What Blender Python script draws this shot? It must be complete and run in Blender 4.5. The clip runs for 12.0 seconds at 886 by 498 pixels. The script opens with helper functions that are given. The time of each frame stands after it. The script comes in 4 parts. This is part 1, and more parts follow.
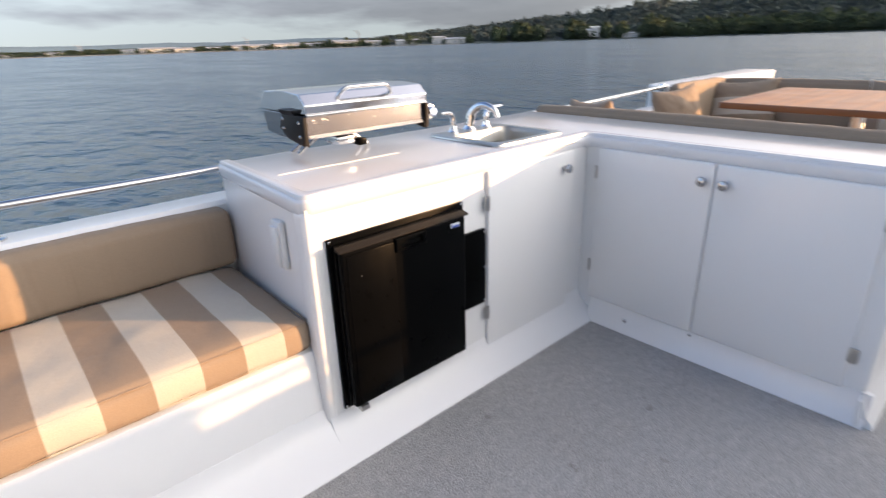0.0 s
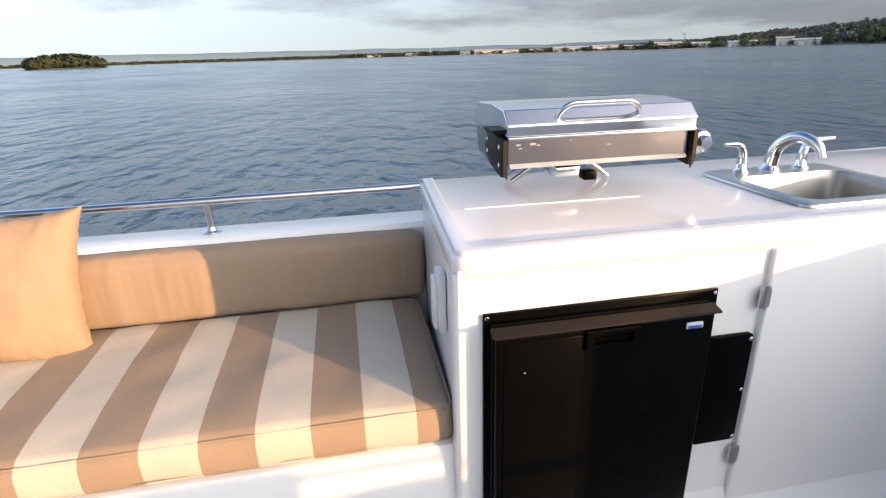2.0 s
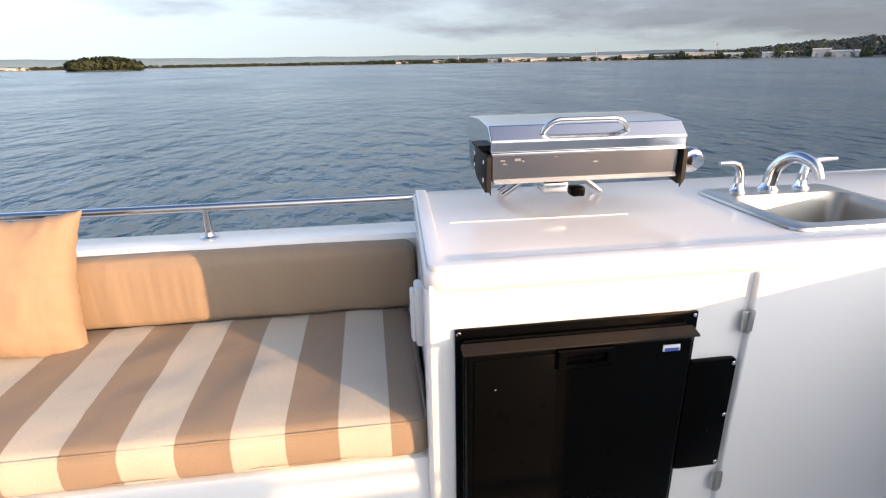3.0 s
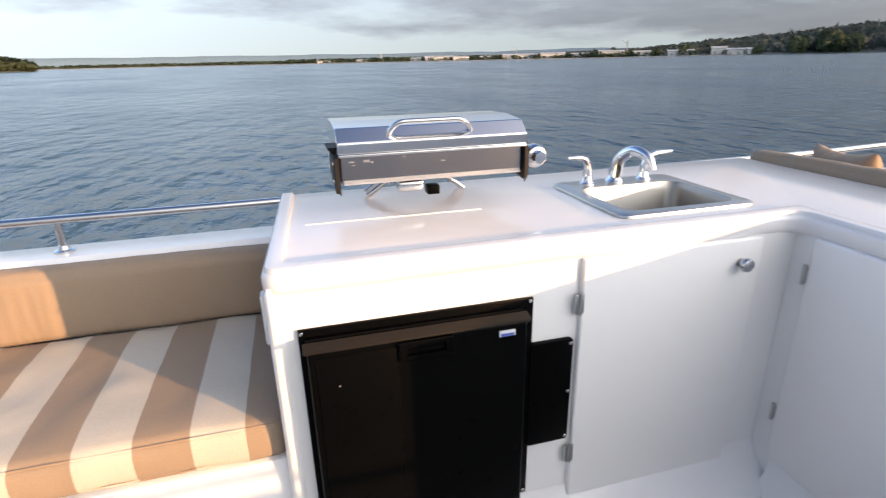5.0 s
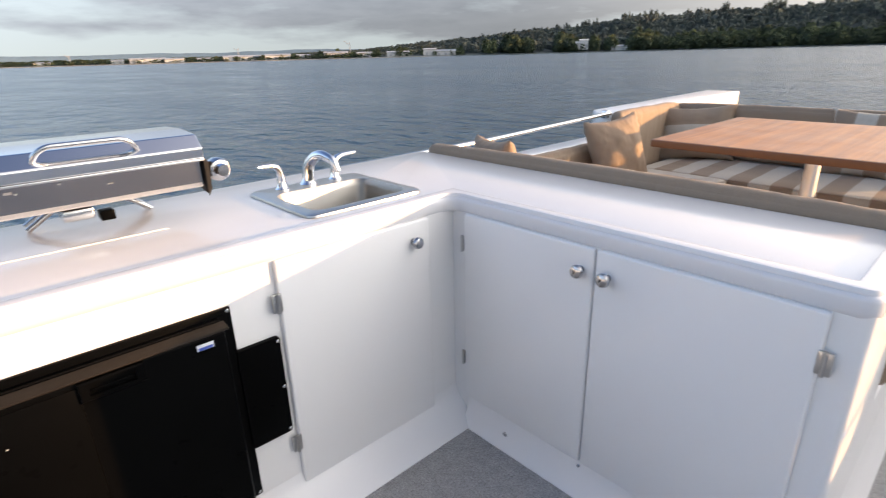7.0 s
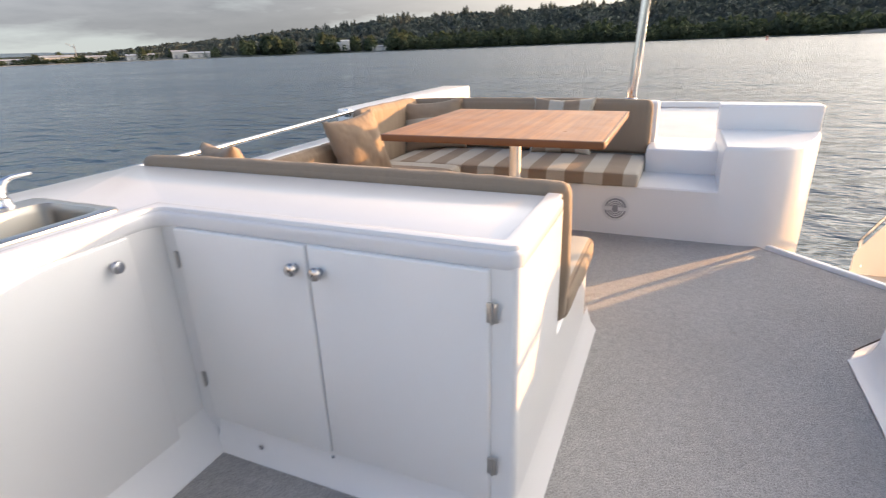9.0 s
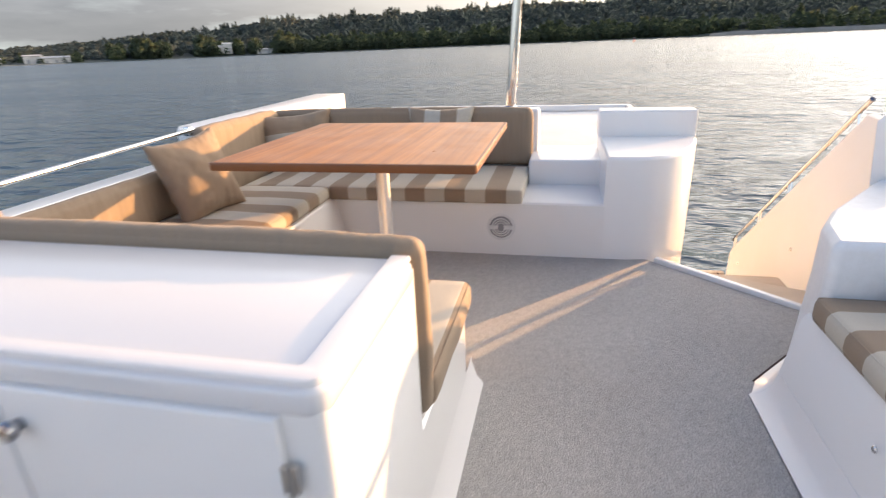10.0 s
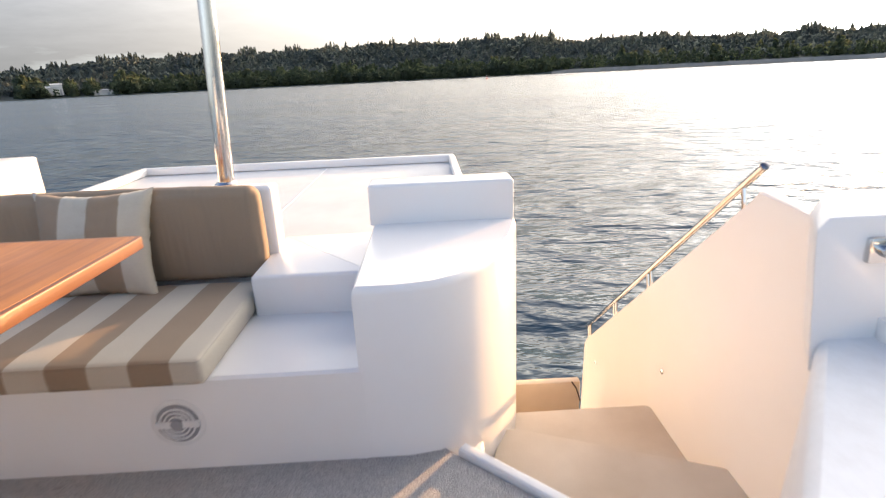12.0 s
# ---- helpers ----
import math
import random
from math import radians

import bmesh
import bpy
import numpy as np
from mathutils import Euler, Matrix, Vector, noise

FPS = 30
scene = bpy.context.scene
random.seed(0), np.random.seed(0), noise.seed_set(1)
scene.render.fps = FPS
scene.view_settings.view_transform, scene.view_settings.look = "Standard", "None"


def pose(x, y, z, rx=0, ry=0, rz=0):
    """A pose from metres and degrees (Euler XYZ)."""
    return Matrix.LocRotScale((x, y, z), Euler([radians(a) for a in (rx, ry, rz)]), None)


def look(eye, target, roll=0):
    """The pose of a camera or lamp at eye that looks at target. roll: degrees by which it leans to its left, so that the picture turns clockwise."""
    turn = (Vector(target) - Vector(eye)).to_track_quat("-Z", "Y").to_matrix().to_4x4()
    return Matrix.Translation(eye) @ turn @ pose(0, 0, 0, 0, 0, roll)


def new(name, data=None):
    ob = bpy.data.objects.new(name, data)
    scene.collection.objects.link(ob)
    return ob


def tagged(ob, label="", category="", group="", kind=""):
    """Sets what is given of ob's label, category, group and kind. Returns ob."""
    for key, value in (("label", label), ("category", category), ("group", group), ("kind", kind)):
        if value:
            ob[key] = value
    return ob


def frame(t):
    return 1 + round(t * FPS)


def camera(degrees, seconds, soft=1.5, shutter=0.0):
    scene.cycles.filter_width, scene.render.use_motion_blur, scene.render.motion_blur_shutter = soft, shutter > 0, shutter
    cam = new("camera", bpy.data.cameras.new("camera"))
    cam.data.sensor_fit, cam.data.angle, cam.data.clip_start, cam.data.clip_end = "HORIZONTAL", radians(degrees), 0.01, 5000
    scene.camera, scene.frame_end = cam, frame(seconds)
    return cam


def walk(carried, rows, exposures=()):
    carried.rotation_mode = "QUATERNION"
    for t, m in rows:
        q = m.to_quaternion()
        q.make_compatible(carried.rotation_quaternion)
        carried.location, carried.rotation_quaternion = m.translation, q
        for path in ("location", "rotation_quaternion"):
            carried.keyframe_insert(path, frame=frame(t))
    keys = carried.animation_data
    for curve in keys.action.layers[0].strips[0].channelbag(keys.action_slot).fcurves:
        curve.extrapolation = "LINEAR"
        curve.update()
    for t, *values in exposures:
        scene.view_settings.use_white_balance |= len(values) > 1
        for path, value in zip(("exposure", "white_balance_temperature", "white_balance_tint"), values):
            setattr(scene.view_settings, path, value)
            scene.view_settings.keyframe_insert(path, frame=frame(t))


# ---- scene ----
cam = camera(79.9, 12.0, soft=1.2, shutter=0.4)
PATH = [
    (0, (-0.061, -0.106, 1.237), (1.174, 1.286, 0.504), -1.7),
    (0.5, (0.106, -0.065, 1.221), (0.999, 1.593, 0.546), -1.4),
    (1, (0.249, 0.107, 1.206), (0.844, 1.884, 0.509), -1.5),
    (1.5, (0.301, 0.213, 1.21), (0.751, 2.027, 0.498), -1.7),
    (2, (0.376, 0.225, 1.227), (0.707, 2.07, 0.529), -1.7),
    (2.5, (0.462, 0.229, 1.233), (0.698, 2.096, 0.556), -1.7),
    (2.7, (0.464, 0.221, 1.24), (0.702, 2.089, 0.566), -1.3),
    (4.5, (0.631, 0.174, 1.248), (0.978, 2.023, 0.57), -0.9),
    (5, (0.663, 0.133, 1.252), (1.16, 1.946, 0.57), -1.2),
    (5.5, (0.687, 0.074, 1.262), (1.369, 1.822, 0.568), -1.3),
    (6, (0.711, 0.012, 1.272), (1.581, 1.67, 0.569), -1.8),
    (6.5, (0.742, -0.039, 1.28), (1.827, 1.493, 0.592), -1.5),
    (7, (0.763, -0.042, 1.284), (2.032, 1.337, 0.587), -1.4),
    (7.2, (0.763, -0.041, 1.282), (2.095, 1.28, 0.59), -1.4),
    (8.8, (0.817, -0.219, 1.284), (2.494, 0.606, 0.571), -1.9),
    (9, (0.868, -0.235, 1.277), (2.575, 0.521, 0.561), -2.0),
    (9.5, (1.068, -0.297, 1.28), (2.834, 0.308, 0.561), -1.9),
    (10, (1.375, -0.259, 1.285), (3.194, 0.157, 0.564), -2.2),
    (10.5, (1.727, -0.315, 1.321), (3.583, -0.101, 0.606), -2.0),
    (11, (2.152, -0.471, 1.335), (4.033, -0.436, 0.656), -1.8),
    (11.5, (2.613, -0.682, 1.284), (4.509, -0.714, 0.647), -2.1),
    (12, (3.033, -0.794, 1.25), (4.935, -0.832, 0.632), -2.6),
]

walk(cam, [(t, look(eye, target, roll)) for t, eye, target, roll in PATH],
     exposures=[(0.0, 1.14, 7750, 13), (2.5, 1.15, 7700, 13), (7.0, 1.21, 7950, 13), (9.5, 1.34, 8500, 14), (12.0, 1.42, 8550, 14)])

# ---- light: low evening sun over the starboard quarter, broken cloud ----
SUN_AZ, SUN_EL = -44.4, 7.0
WATER_Z = -3.4

world = bpy.data.worlds.new("sky")
scene.world = world
world.use_nodes = True
wt = world.node_tree
wt.nodes.clear()


def wnode(kind, **vals):
    n = wt.nodes.new(kind)
    for k, v in vals.items():
        n.inputs[k].default_value = v
    return n


w_out = wnode("ShaderNodeOutputWorld")
w_bg = wnode("ShaderNodeBackground", Strength=0.14)
sky = wnode("ShaderNodeTexSky")
sky.sky_type, sky.sun_disc = "NISHITA", False
sky.sun_elevation, sky.sun_rotation = radians(SUN_EL), radians(90 - SUN_AZ)
sky.air_density, sky.dust_density, sky.ozone_density = 1.0, 2.0, 1.5
def wmath(op, a, b):
    n = wnode("ShaderNodeMath")
    n.operation = op
    for k, v in enumerate((a, b)):
        if isinstance(v, (int, float)):
            n.inputs[k].default_value = v
        else:
            wt.links.new(v, n.inputs[k])
    return n.outputs[0]


def wmix(fac, a, b, mode="MIX"):
    n = wnode("ShaderNodeMix")
    n.data_type, n.blend_type = "RGBA", mode
    for k, v in (("Factor", fac), ("A", a), ("B", b)):
        if isinstance(v, (int, float)):
            n.inputs[k].default_value = v
        elif isinstance(v, tuple):
            n.inputs[k].default_value = (*v, 1)
        else:
            wt.links.new(v, n.inputs[k])
    return n.outputs["Result"]


sky_dir = wnode("ShaderNodeTexCoord").outputs["Generated"]
stretch = wnode("ShaderNodeMapping")
stretch.inputs["Scale"].default_value = (4.6, 4.6, 22.0)
stretch.inputs["Location"].default_value = (1.7, 0.4, 0.25)
wt.links.new(sky_dir, stretch.inputs["Vector"])
sep = wnode("ShaderNodeSeparateXYZ")
wt.links.new(sky_dir, sep.inputs[0])
cl = wnode("ShaderNodeTexNoise", Scale=1.0, Detail=8.0, Roughness=0.55)
wt.links.new(stretch.outputs[0], cl.inputs["Vector"])
# the cloud sheet lies in a belt and thickens towards the stern
cover = wmath("ADD", wmath("SUBTRACT", cl.outputs["Fac"], 0.045), wmath("MULTIPLY", sep.outputs["X"], 0.29))
cover = wmath("ADD", cover, wmath("MULTIPLY", wmath("MINIMUM", sep.outputs["Z"], 0.12), 2.1))
cover = wmath("SUBTRACT", cover, wmath("MULTIPLY", wmath("MAXIMUM", wmath("SUBTRACT", sep.outputs["Z"], 0.16), 0.0), 0.9))
# clear strip along the horizon on the river side
cover = wmath("SUBTRACT", cover, wmath("MULTIPLY", wmath("MAXIMUM", wmath("SUBTRACT", 0.05, sep.outputs["Z"]), 0.0), wmath("MULTIPLY", wmath("MAXIMUM", wmath("SUBTRACT", sep.outputs["Y"], 0.74), 0.0), 28.0)))
ramp = wnode("ShaderNodeValToRGB")
ramp.color_ramp.elements[0].position, ramp.color_ramp.elements[1].position = 0.53, 0.75
wt.links.new(cover, ramp.inputs["Fac"])
cl2 = wnode("ShaderNodeTexNoise", Scale=2.6, Detail=6.0, Roughness=0.6)
wt.links.new(stretch.outputs[0], cl2.inputs["Vector"])
calm = wnode("ShaderNodeHueSaturation", Saturation=0.08)
# no murky rim at the horizon: the lowest degrees take the colour just above
lift = wnode("ShaderNodeCombineXYZ")
wt.links.new(sep.outputs["X"], lift.inputs["X"])
wt.links.new(sep.outputs["Y"], lift.inputs["Y"])
wt.links.new(wmath("MAXIMUM", sep.outputs["Z"], 0.09), lift.inputs["Z"])
wt.links.new(lift.outputs[0], sky.inputs["Vector"])
wt.links.new(sky.outputs[0], calm.inputs["Color"])
# paler at the horizon, bluer and brighter overhead
high = wmath("MINIMUM", wmath("MAXIMUM", wmath("MULTIPLY", sep.outputs["Z"], 2.6), 0.0), 1.0)
zenith = wmath("MINIMUM", wmath("MAXIMUM", wmath("MULTIPLY", wmath("SUBTRACT", sep.outputs["Z"], 0.5), 3.0), 0.0), 1.0)
clear = wmix(1.0, calm.outputs["Color"], wmix(high, (0.8, 0.99, 1.17), (0.52, 0.85, 1.4)), "MULTIPLY")
clear = wmix(zenith, clear, wmix(1.0, clear, (0.5, 0.66, 0.98), "MULTIPLY"))
grey = wmix(cl2.outputs["Fac"], (0.19, 0.265, 0.4), (0.65, 0.81, 1.05))
# heavy cloud low over the stern, thinner over the open river and higher up
stern = wmath("MINIMUM", wmath("MAXIMUM", wmath("ADD", sep.outputs["X"], 0.2), 0.0), 1.0)
low = wmath("MINIMUM", wmath("MAXIMUM", wmath("SUBTRACT", 1.3, wmath("MULTIPLY", sep.outputs["Z"], 6.0)), 0.0), 1.0)
grey = wmix(1.0, grey, wmix(wmath("MULTIPLY", stern, low), (1.72, 1.72, 1.74), (0.62, 0.6, 0.6)), "MULTIPLY")
cloud = wmix(1.0, grey, wmix(1.0, clear, (0.36, 0.34, 0.34), "MULTIPLY"), "ADD")
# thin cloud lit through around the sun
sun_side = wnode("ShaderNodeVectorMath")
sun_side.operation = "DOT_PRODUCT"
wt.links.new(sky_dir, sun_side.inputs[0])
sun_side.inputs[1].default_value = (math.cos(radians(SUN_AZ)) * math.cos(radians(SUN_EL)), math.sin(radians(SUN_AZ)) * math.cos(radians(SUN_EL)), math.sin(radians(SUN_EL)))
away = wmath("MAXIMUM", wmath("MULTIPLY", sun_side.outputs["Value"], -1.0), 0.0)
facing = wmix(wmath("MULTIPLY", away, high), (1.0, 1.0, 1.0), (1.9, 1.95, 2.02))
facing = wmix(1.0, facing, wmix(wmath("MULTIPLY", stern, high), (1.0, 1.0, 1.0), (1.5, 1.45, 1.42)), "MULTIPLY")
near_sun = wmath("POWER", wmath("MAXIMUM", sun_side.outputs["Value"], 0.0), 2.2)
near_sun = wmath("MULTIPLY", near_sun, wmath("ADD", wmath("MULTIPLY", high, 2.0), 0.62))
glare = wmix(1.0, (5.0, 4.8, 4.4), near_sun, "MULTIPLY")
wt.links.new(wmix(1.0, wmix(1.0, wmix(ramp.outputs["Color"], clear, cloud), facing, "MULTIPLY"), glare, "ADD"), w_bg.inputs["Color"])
wt.links.new(w_bg.outputs[0], w_out.inputs[0])

sun_data = bpy.data.lights.new("sun", "SUN")
sun_data.energy, sun_data.angle, sun_data.color = 4.05, radians(0.5), (1.0, 0.625, 0.335)
sun = new("sun", sun_data)
sun.matrix_world = look((0, 0, 0), (-math.cos(radians(SUN_AZ)) * math.cos(radians(SUN_EL)),
                                    -math.sin(radians(SUN_AZ)) * math.cos(radians(SUN_EL)), -math.sin(radians(SUN_EL))))

# ---- materials ----


class Mat:
    """A small builder for procedural materials."""

    def __init__(self, name, rough=0.5, metal=0.0, coat=0.0, ior=1.5):
        self.m = bpy.data.materials.new(name)
        self.m.use_nodes = True
        self.t = self.m.node_tree
        self.b = self.t.nodes["Principled BSDF"]
        self.b.inputs["Roughness"].default_value = rough
        self.b.inputs["Metallic"].default_value = metal
        self.b.inputs["Coat Weight"].default_value = coat
        self.b.inputs["Coat Roughness"].default_value = 0.08
        self.b.inputs["IOR"].default_value = ior
        self.co = self.t.nodes.new("ShaderNodeTexCoord").outputs["Object"]

    def node(self, kind, **vals):
        n = self.t.nodes.new(kind)
        for k, v in vals.items():
            n.inputs[k.replace("_", " ")].default_value = v
        return n

    def link(self, a, b):
        self.t.links.new(a, b)

    def mapped(self, sx, sy, sz):
        n = self.node("ShaderNodeMapping")
        n.inputs["Scale"].default_value = (sx, sy, sz)
        self.link(self.co, n.inputs["Vector"])
        return n.outputs[0]

    def noise(self, scale, detail=4.0, rough=0.55, co=None):
        n = self.node("ShaderNodeTexNoise", Scale=scale, Detail=detail, Roughness=rough)
        self.link(co or self.co, n.inputs["Vector"])
        return n.outputs["Fac"]

    def ramp(self, fac, stops):
        n = self.node("ShaderNodeValToRGB")
        el = n.color_ramp.elements
        while len(el) < len(stops):
            el.new(0.5)
        for e, (p, c) in zip(el, stops):
            e.position, e.color = p, (*c, 1) if len(c) == 3 else c
        self.link(fac, n.inputs["Fac"])
        return n.outputs["Color"]

    def mixed(self, fac, a, b, mode="MIX"):
        n = self.node("ShaderNodeMix")
        n.data_type, n.blend_type = "RGBA", mode
        for v, k in ((fac, "Factor"), (a, "A"), (b, "B")):
            if isinstance(v, (int, float)):
                n.inputs[k].default_value = v
            elif isinstance(v, tuple):
                n.inputs[k].default_value = (*v, 1)
            else:
                self.link(v, n.inputs[k])
        return n.outputs["Result"]

    def colour(self, c):
        if isinstance(c, tuple):
            self.b.inputs["Base Color"].default_value = (*c, 1)
        else:
            self.link(c, self.b.inputs["Base Color"])
        return self

    def roughness(self, fac, lo, hi):
        n = self.node("ShaderNodeMapRange")
        n.inputs["To Min"].default_value, n.inputs["To Max"].default_value = lo, hi
        self.link(fac, n.inputs["Value"])
        self.link(n.outputs[0], self.b.inputs["Roughness"])
        return self

    def bump(self, height, strength, dist):
        n = self.node("ShaderNodeBump", Strength=strength, Distance=dist)
        self.link(height, n.inputs["Height"])
        old = self.b.inputs["Normal"]
        if old.is_linked:
            self.link(old.links[0].from_socket, n.inputs["Normal"])
        self.link(n.outputs[0], old)
        return self


def gelcoat(name, base, rough=0.28):
    k = Mat(name, rough, coat=0.25)
    wear = k.noise(0.9, 2.0)
    k.colour(k.ramp(wear, [(0.2, tuple(c * 0.975 for c in base)), (0.8, base)]))
    k.bump(k.noise(1.1, 1.0), 0.04, 0.004)
    return k.m


WHITE = gelcoat("white_gelcoat", (0.755, 0.745, 0.73))
TOP = gelcoat("worktop_gelcoat", (0.65, 0.645, 0.65), 0.17)


def nonskid():
    k = Mat("nonskid_gelcoat", 0.55)
    k.colour(k.ramp(k.noise(3.0), [(0.3, (0.52, 0.52, 0.52)), (0.7, (0.6, 0.6, 0.59))]))
    k.bump(k.noise(220.0, 2.0), 0.35, 0.002)
    return k.m


NONSKID = nonskid()


def worn_gelcoat():
    k = Mat("worn_coaming_gelcoat", 0.5)
    c = k.ramp(k.noise(3.0, 5.0), [(0.3, (0.71, 0.71, 0.71)), (0.7, (0.76, 0.76, 0.75))])
    c = k.mixed(0.5, c, k.ramp(k.noise(24.0, 5.0, 0.7), [(0.3, (0.9, 0.89, 0.87)), (0.6, (1, 1, 1))]), "MULTIPLY")
    k.colour(c).bump(k.noise(70.0, 4.0, 0.7), 0.12, 0.002)
    return k.m


COAMING = worn_gelcoat()


def carpet():
    k = Mat("grey_marine_carpet", 0.95)
    tuft = k.noise(150.0, 3.0, 0.7)
    c = k.ramp(tuft, [(0.28, (0.27, 0.262, 0.25)), (0.52, (0.49, 0.475, 0.455)), (0.78, (0.68, 0.665, 0.64))])
    c = k.mixed(0.75, c, k.ramp(k.noise(32.0, 4.0, 0.7), [(0.32, (0.66, 0.66, 0.66)), (0.68, (1, 1, 1))]), "MULTIPLY")
    c = k.mixed(0.6, c, k.ramp(k.noise(2.4, 4.0), [(0.3, (0.82, 0.81, 0.8)), (0.7, (1, 1, 1))]), "MULTIPLY")
    # a few trodden-in marks
    c = k.mixed(0.8, c, k.ramp(k.noise(11.0, 2.0), [(0.7, (1, 1, 1)), (0.77, (0.66, 0.63, 0.6))]), "MULTIPLY")
    k.colour(c).bump(tuft, 0.9, 0.01)
    k.b.inputs["Sheen Weight"].default_value = 0.15
    return k.m


CARPET = carpet()
TAUPE, CREAM = (0.272, 0.198, 0.138), (0.475, 0.428, 0.355)


def fabric(name, base, stripe=None, axis=0, period=0.234, start=0.0, crease=0.0):
    """Woven outdoor cloth; with stripe, broad bands of a second colour across one axis."""
    k = Mat(name, 0.85)
    if stripe:
        sp = k.node("ShaderNodeSeparateXYZ")
        k.link(k.co, sp.inputs[0])
        v = sp.outputs[axis]
        for op, val in (("ADD", 100 * period - start), ("DIVIDE", period)):
            m = k.node("ShaderNodeMath")
            m.operation = op
            k.link(v, m.inputs[0])
            m.inputs[1].default_value = val
            v = m.outputs[0]
        fr = k.node("ShaderNodeMath")
        fr.operation = "FRACT"
        k.link(v, fr.inputs[0])
        edge = k.ramp(fr.outputs[0], [(0.0, (0, 0, 0)), (0.495, (0, 0, 0)), (0.505, (1, 1, 1)), (1.0, (1, 1, 1))])
        c = k.mixed(edge, base, stripe)
    else:
        c = k.mixed(0.0, base, base)
    weave = k.noise(420.0, 2.0, 0.6)
    c = k.mixed(0.5, c, k.ramp(weave, [(0.3, (0.75, 0.75, 0.75)), (0.7, (1.08, 1.08, 1.08))]), "MULTIPLY")
    c = k.mixed(0.4, c, k.ramp(k.noise(5.0, 4.0), [(0.2, (0.92, 0.91, 0.9)), (0.8, (1, 1, 1))]), "MULTIPLY")
    k.colour(c)
    k.bump(weave, 0.12, 0.001).bump(k.noise(7.0, 3.0), 0.06, 0.01)
    if crease:
        k.bump(k.noise(1.0, 2.0, 0.5, k.mapped(14.0, 14.0, 1.7)), crease, 0.024)
    k.bump(k.noise(2.0, 2.0, 0.5), 0.12, 0.012)
    k.b.inputs["Sheen Weight"].default_value = 0.05
    return k.m


PLAIN = fabric("taupe_cloth", TAUPE, crease=0.5)
TAN = fabric("tan_pillow_cloth", (0.29, 0.205, 0.14), crease=0.2)
STRIPE_X = fabric("striped_cloth_x", TAUPE, CREAM, 0, 0.236, 0.246, 0.14)
STRIPE_Y = fabric("striped_cloth_y", TAUPE, CREAM, 1, 0.258, 0.052)
STRIPE_D = fabric("striped_cloth_dinette", TAUPE, CREAM, 0, 0.292, 4.189)
STRIPE_G = fabric("striped_cloth_galley_seat", TAUPE, CREAM, 1, 0.243, -0.0665)
STRIPE_P = fabric("striped_pillow_cloth", TAUPE, CREAM, 0, 0.236, 0.011)
STRIPE_Q = fabric("striped_pillow_cloth_level", TAUPE, CREAM, 2, 0.3, -0.03)


def steel(name, rough, base=(0.62, 0.61, 0.6), brushed=0.0):
    k = Mat(name, rough, 1.0)
    k.colour(k.ramp(k.noise(5.0, 3.0), [(0.3, tuple(c * 0.93 for c in base)), (0.7, base)]))
    k.roughness(k.noise(9.0, 2.0, co=k.mapped(1, 1, 12) if brushed else None), max(rough - 0.03, 0.03), rough + 0.04)
    if brushed:
        k.bump(k.noise(240.0, 2.0, co=k.mapped(1, 0.05, 1)), brushed, 0.0006)
    return k.m


STEEL = steel("polished_stainless", 0.12)
CHROME = steel("chrome", 0.06, (0.75, 0.75, 0.76))
BRUSHED = steel("brushed_stainless", 0.3, (0.55, 0.54, 0.52), 0.2)
KNOB = steel("satin_chrome", 0.2, (0.46, 0.46, 0.47))
SATIN = steel("satin_aluminium", 0.42, (0.82, 0.79, 0.75))
FIREBOX = steel("dull_stainless", 0.24, (0.25, 0.258, 0.28))
# darker than the rim steel: shade inside the bowl put into the colour
SINK_STEEL = steel("shaded_bowl_stainless", 0.42, (0.36, 0.345, 0.32))
GRILL_STEEL = steel("grill_stainless", 0.09, (0.66, 0.66, 0.67))


def plastic(name, base, rough=0.45):
    k = Mat(name, rough)
    k.colour(k.ramp(k.noise(7.0, 4.0), [(0.3, tuple(c * 0.8 for c in base)), (0.7, base)]))
    k.roughness(k.noise(22.0, 4.0), rough - 0.1, rough + 0.12)
    k.bump(k.noise(300.0, 2.0), 0.08, 0.0008)
    return k.m


BLACK = plastic("black_plastic", (0.002, 0.002, 0.002), 0.3)
BLACK.node_tree.nodes["Principled BSDF"].inputs["Specular IOR Level"].default_value = 0.035
# black lip lightened to brown: the sun on it is painted in
LIP = plastic("sunlit_black_lip", (0.017, 0.013, 0.01), 0.6)
LIP.node_tree.nodes["Principled BSDF"].inputs["Specular IOR Level"].default_value = 0.12
DARK = plastic("dark_bracket", (0.012, 0.011, 0.011), 0.55)
DARK.node_tree.nodes["Principled BSDF"].inputs["Specular IOR Level"].default_value = 0.2
RUBBER = plastic("brown_rubber", (0.06, 0.03, 0.02), 0.6)
LABEL = plastic("blue_label", (0.05, 0.1, 0.4), 0.3)
PALE = plastic("pale_label", (0.7, 0.7, 0.75), 0.35)
WHITE_PLASTIC = plastic("white_plastic", (0.75, 0.75, 0.74), 0.35)


